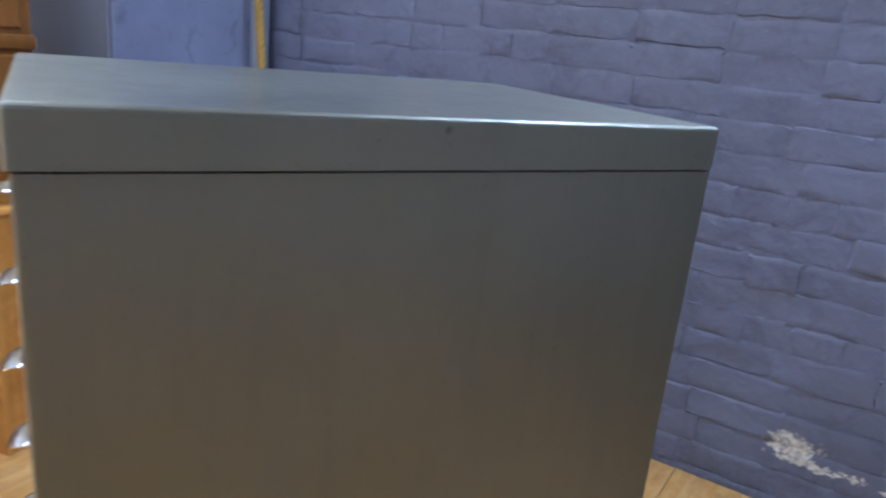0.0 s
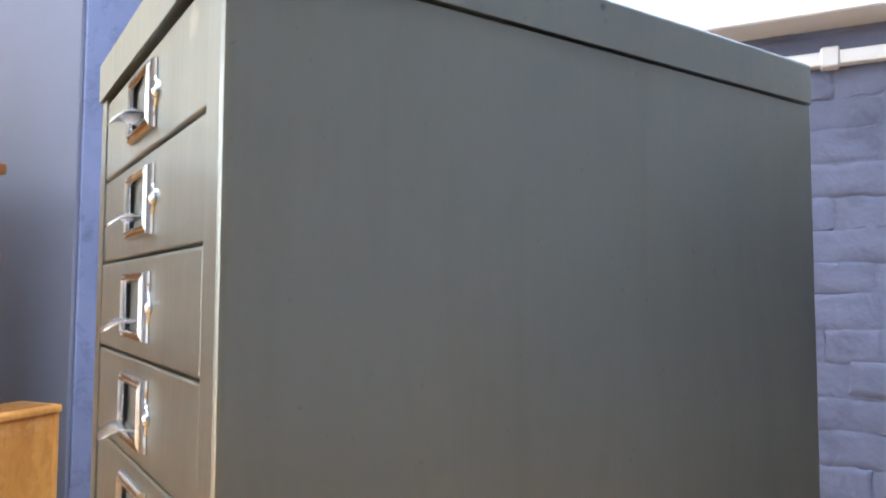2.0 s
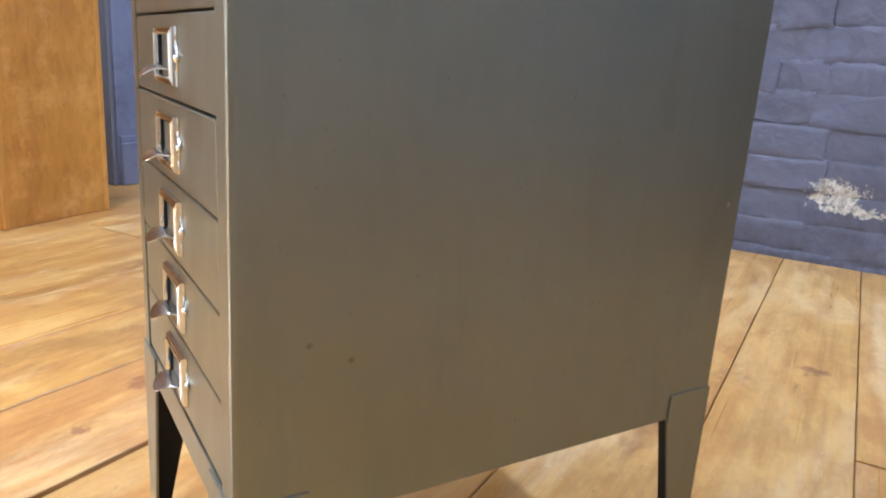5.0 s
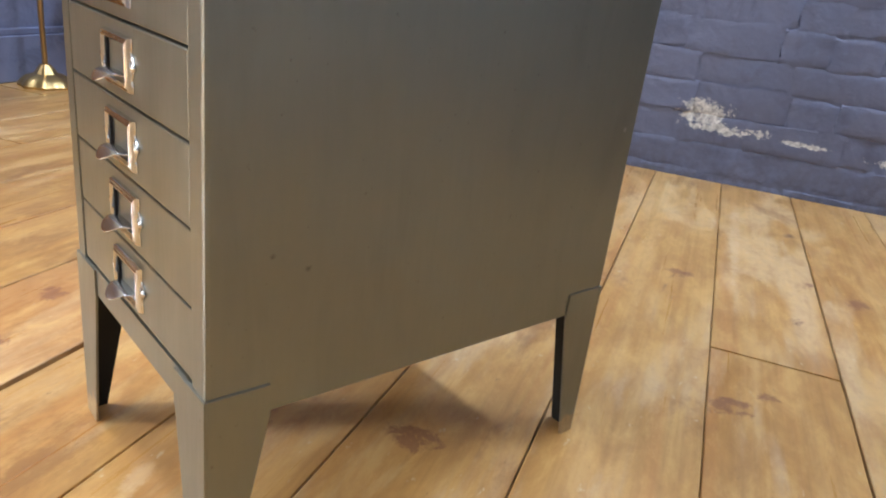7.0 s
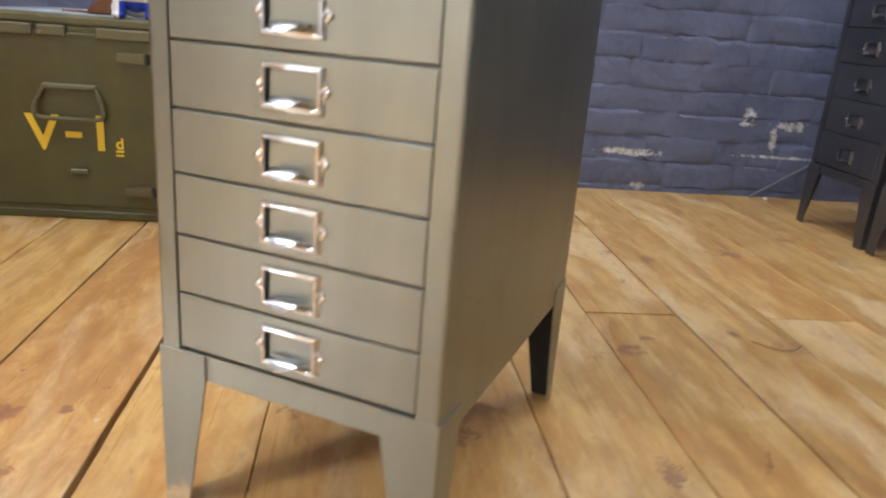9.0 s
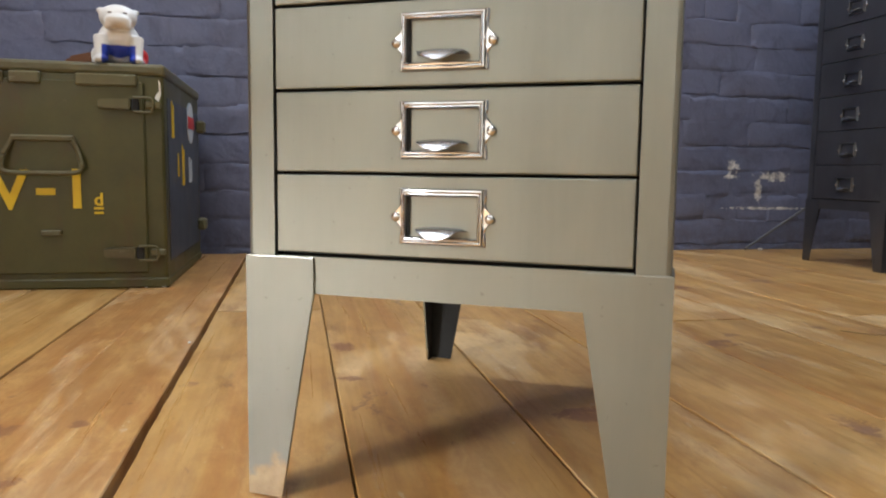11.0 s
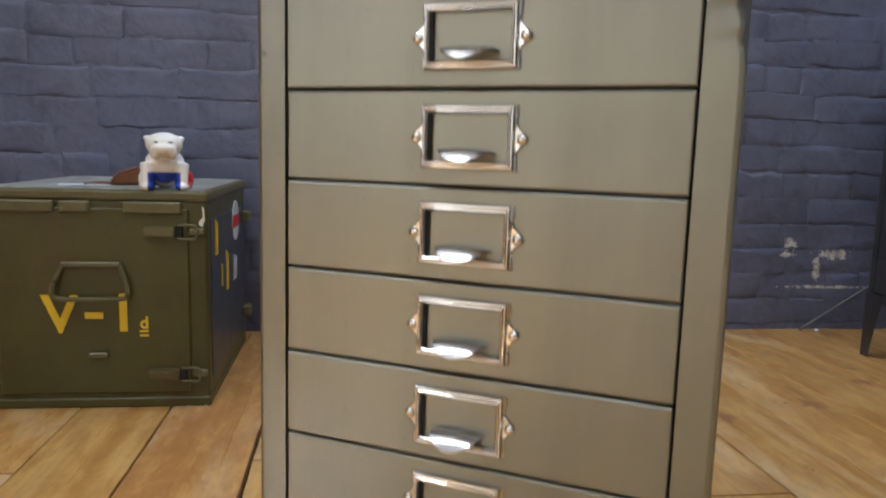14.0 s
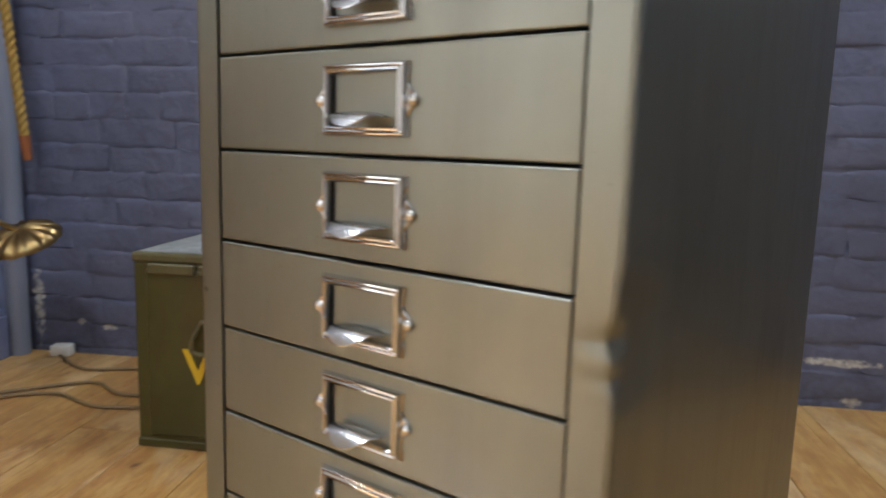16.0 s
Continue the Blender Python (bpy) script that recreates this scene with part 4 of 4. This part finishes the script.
for k, (a, b, r) in enumerate(((-0.353, 0.60, 0.005), (-0.386, 0.60, 0.003), (-0.236, 1.097, 0.0028), (1.385, 0.03, 0.008))):
    bm = bmesh.new()
    bmesh.ops.create_icosphere(bm, subdivisions=1, radius=r)
    for v in bm.verts:
        v.co = Vector((v.co.x * random.uniform(0.8, 1.5), v.co.y * random.uniform(0.6, 1.1), v.co.z * random.uniform(0.4, 0.7)))
    lone("plaster_crumb", bm, WHITE_PAINT, room(a, b, r * 0.45, 40 * k), "small white plaster crumb lying on the floorboards", "crumb", "plaster crumbs on the floor")


# ---- setting ----
def structure(name, bm, material, label, at=ROOM, smooth=False):
    return tagged(part(name, bm, material, None, "", at, smooth), label, name.split("_")[0], "", "structure")


A0, A1, BMAX, TOP = -5.4, 2.9, 6.2, 2.7
bm = bmesh.new()
box(bm, A0 - 0.2, A1 + 0.2, 0.001, 0.25, -0.05, TOP + 0.1)
wall_back = structure("wall_back", bm, BRICK_PAINT, "blue-grey painted brick wall with flaking patches")
bm = bmesh.new()
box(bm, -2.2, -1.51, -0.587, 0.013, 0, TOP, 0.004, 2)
structure("wall_pier", bm, LIT_BLUE_PAINT, "smooth blue-grey plastered pier in the corner")
bm = bmesh.new()
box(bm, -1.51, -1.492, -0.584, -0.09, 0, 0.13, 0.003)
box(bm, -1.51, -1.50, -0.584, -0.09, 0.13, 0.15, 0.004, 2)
structure("baseboard", bm, LIT_BLUE_PAINT, "blue-grey painted skirting board with a moulded top")
bm = bmesh.new()
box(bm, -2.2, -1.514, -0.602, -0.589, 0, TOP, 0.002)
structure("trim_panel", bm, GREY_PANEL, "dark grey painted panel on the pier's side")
# Unseen walls and ceiling close the room, toned for what the steel reflects.
bm = bmesh.new()
box(bm, A0 - 0.2, A0, -BMAX, 0.02, -0.05, TOP + 0.1)
structure("wall_left", bm, PALE, "plain pale painted wall")
bm = bmesh.new()
box(bm, A1, A1 + 0.2, -BMAX, 0.02, -0.05, TOP + 0.1)
structure("wall_right", bm, DIM, "plain dark painted wall")
bm = bmesh.new()
box(bm, A0 - 0.2, A1 + 0.2, -BMAX - 0.2, -BMAX, -0.05, TOP + 0.1)
structure("wall_front", bm, PALE, "plain pale painted wall")
bm = bmesh.new()
box(bm, A0 - 0.2, A1 + 0.2, -BMAX - 0.2, 0.25, TOP, TOP + 0.15)
structure("ceiling", bm, CEILING_PAINT, "plain pale grey painted ceiling")
bm = bmesh.new()
box(bm, -1.0, A1, -0.035, 0.0, 1.424, 1.458, 0.006, 2)
for k in range(9):
    box(bm, -0.8 + k * 0.58, -0.76 + k * 0.58, -0.042, 0.0, 1.418, 1.466, 0.004)
structure("trim_conduit", bm, WHITE_PAINT, "white painted cable conduit with clips along the wall", ROOM, True)
bm = bmesh.new()
box(bm, -0.25, A1, -0.12, 0.014, 1.52, 1.56, 0.004)
box(bm, -0.25, A1, -0.02, 0.014, 1.56, 1.85, 0.004)
structure("trim_sill", bm, WHITE_PAINT, "white painted sill board above the conduit")

# ---- floorboards, each a piece ----
bm = bmesh.new()
box(bm, A0 - 0.2, A1 + 0.2, -BMAX - 0.2, 0.2, -0.08, -0.022)
floor = structure("floor", bm, BLACK, "old worn pine floorboards with dark gaps")


def board_mesh(width, length, g0, g1, lift):
    """A board whose long edges are worn uneven, the more so at the wide gaps."""
    bm = bmesh.new()
    count = max(2, min(70, int(length / 0.03)))
    rows = []
    drift = [0.0, 0.0]
    for k in range(count + 1):
        y = length * (k / count - 0.5)
        row = []
        for side, g in ((0, g0), (1, g1)):
            drift[side] = drift[side] * 0.25 + random.uniform(-1, 1) * min(0.0009, g * 0.35)
            x = (-1 if side == 0 else 1) * (width / 2 - max(0.0003, g + drift[side]))
            inner = x - (-1 if side == 0 else 1) * 0.0012
            three = [(x, y, -0.021), (x, y, lift - 0.001), (inner, y, lift)]
            row += three if side == 0 else three[::-1]
        rows.append([bm.verts.new(p) for p in row])
    for lo, hi in zip(rows, rows[1:]):
        for i in range(5):
            bm.faces.new((lo[i], lo[i + 1], hi[i + 1], hi[i]))
    bm.faces.new(rows[0])
    bm.faces.new(rows[-1][::-1])
    return bm


SEAMS = [-0.42, -0.228, -0.05, 0.122, 0.297, 0.472, 0.646]
GAPS = {-0.42: 0.0045, -0.228: 0.0075, -0.05: 0.0018, 0.122: 0.002, 0.297: 0.002, 0.472: 0.0016, 0.646: 0.0030}
while SEAMS[0] > A0:
    SEAMS.insert(0, SEAMS[0] - random.uniform(0.168, 0.19))
while SEAMS[-1] < A1:
    SEAMS.append(SEAMS[-1] + random.uniform(0.165, 0.188))
for a, a2 in zip(SEAMS, SEAMS[1:]):
    g0, g1 = GAPS.get(a, 0.0014) / 2, GAPS.get(a2, 0.0014) / 2
    cuts = [0.0, -random.uniform(0.5, 2.2)]
    if -0.65 < a < 1.1:
        cuts = [0.0, -random.uniform(2.6, 3.4)]
    if a == 0.472:
        cuts = [0.0, -1.048, -3.1]
    if abs((a + a2) / 2 - 0.9) < 0.09:
        cuts = [0.0, -1.05, -3.0]
    if a == -0.228:
        cuts = [0.0, -0.87, -3.3]
    while cuts[-1] > -BMAX:
        cuts.append(cuts[-1] - random.uniform(1.8, 3.4))
    for y1, y0 in zip(cuts, cuts[1:]):
        y0 = max(y0, -BMAX)
        lift = random.uniform(-0.0012, 0.0)
        part("floorboard", board_mesh(a2 - a, y1 - y0 - 0.0032, g0, g1, lift), BOARD_RED if a == -0.42 else BOARD, floor, "", Matrix.Translation(((a + a2) / 2, (y0 + y1) / 2, 0)))

bm = bmesh.new()
tube(bm, spline([(0.735, -1.154, 0.0), (0.75, -1.174, 0.0), (0.775, -1.191, 0.0), (0.80, -1.185, 0.0), (0.822, -1.166, 0.0)], 6), 0.0006, 5)
part("crack", bm, BLACK, floor, "thin curved crack in a floorboard")

# ---- bricks, each a piece ----


def brick_mesh(length, height, seed):
    """A brick's face under thick paint: swollen in the middle, sinking softly into its joints."""
    rnd = random.Random(seed)
    bm = bmesh.new()
    across, up = (-1, -0.94, -0.78, -0.4, 0, 0.4, 0.78, 0.94, 1), (-1, -0.86, -0.6, 0, 0.6, 0.86, 1)
    ends = [rnd.uniform(0.5, 1.0) if rnd.random() < 0.55 else rnd.uniform(0.0, 0.25) for _ in (0, 1)]
    beds = (rnd.uniform(0.75, 1.15) if rnd.random() < 0.55 else rnd.uniform(0.1, 0.4), rnd.uniform(0.0, 0.7))
    rows = []
    for v in up:
        row = []
        for u in across:
            proud = 0.0062 * (1 - beds[v > 0] * abs(v) ** 12) * (1 - ends[u > 0] * abs(u) ** 16) - 0.003
            row.append(bm.verts.new((length / 2 * u + rnd.uniform(-0.004, 0.004), -proud + rnd.uniform(-0.0016, 0.0016), height / 2 * v + rnd.uniform(-0.0045, 0.0045))))
        rows.append(row)
    for lo, hi in zip(rows, rows[1:]):
        for k in range(len(across) - 1):
            bm.faces.new((lo[k], lo[k + 1], hi[k + 1], hi[k]))
    return bm


COURSE = 0.0785
LONG = [mesh_of(brick_mesh(0.236, 0.082, k), BRICK_PAINT, "brick") for k in range(36)]
SHORT = [mesh_of(brick_mesh(0.119, 0.082, 50 + k), BRICK_PAINT, "brick") for k in range(14)]
bond = random.Random(7)
rest = bmesh.new()
count = 0
for row in range(int(TOP / COURSE) + 2):
    z = row * COURSE + 0.017 - COURSE / 2
    a = -1.5 - bond.uniform(0.0, 0.23)
    while a < A1:
        header = bond.random() < (0.8 if row % 4 == 2 else 0.08)
        step_ = 0.115 if header else 0.232
        mesh = bond.choice(SHORT if header else LONG)
        m = Matrix.Translation((a + step_ / 2, 0.001 + bond.uniform(-0.003, 0.0025), z + bond.uniform(-0.0045, 0.0045))) @ Matrix.Rotation(bond.uniform(-0.018, 0.018), 4, "Y") @ Matrix.Rotation(bond.uniform(-0.015, 0.035), 4, "X")
        if a < 1.5 and z < 1.49 and count < 300:
            ob = new("brick", mesh)
            ob.parent, ob.matrix_basis = wall_back, m
            count += 1
        else:
            before = len(rest.verts)
            rest.from_mesh(mesh)
            rest.verts.ensure_lookup_table()
            for v in rest.verts[before:]:
                v.co = m @ v.co
        a += step_
tagged(part("bricks_beyond", rest, BRICK_PAINT, wall_back, "", None, True), "", "", "", "stuff")
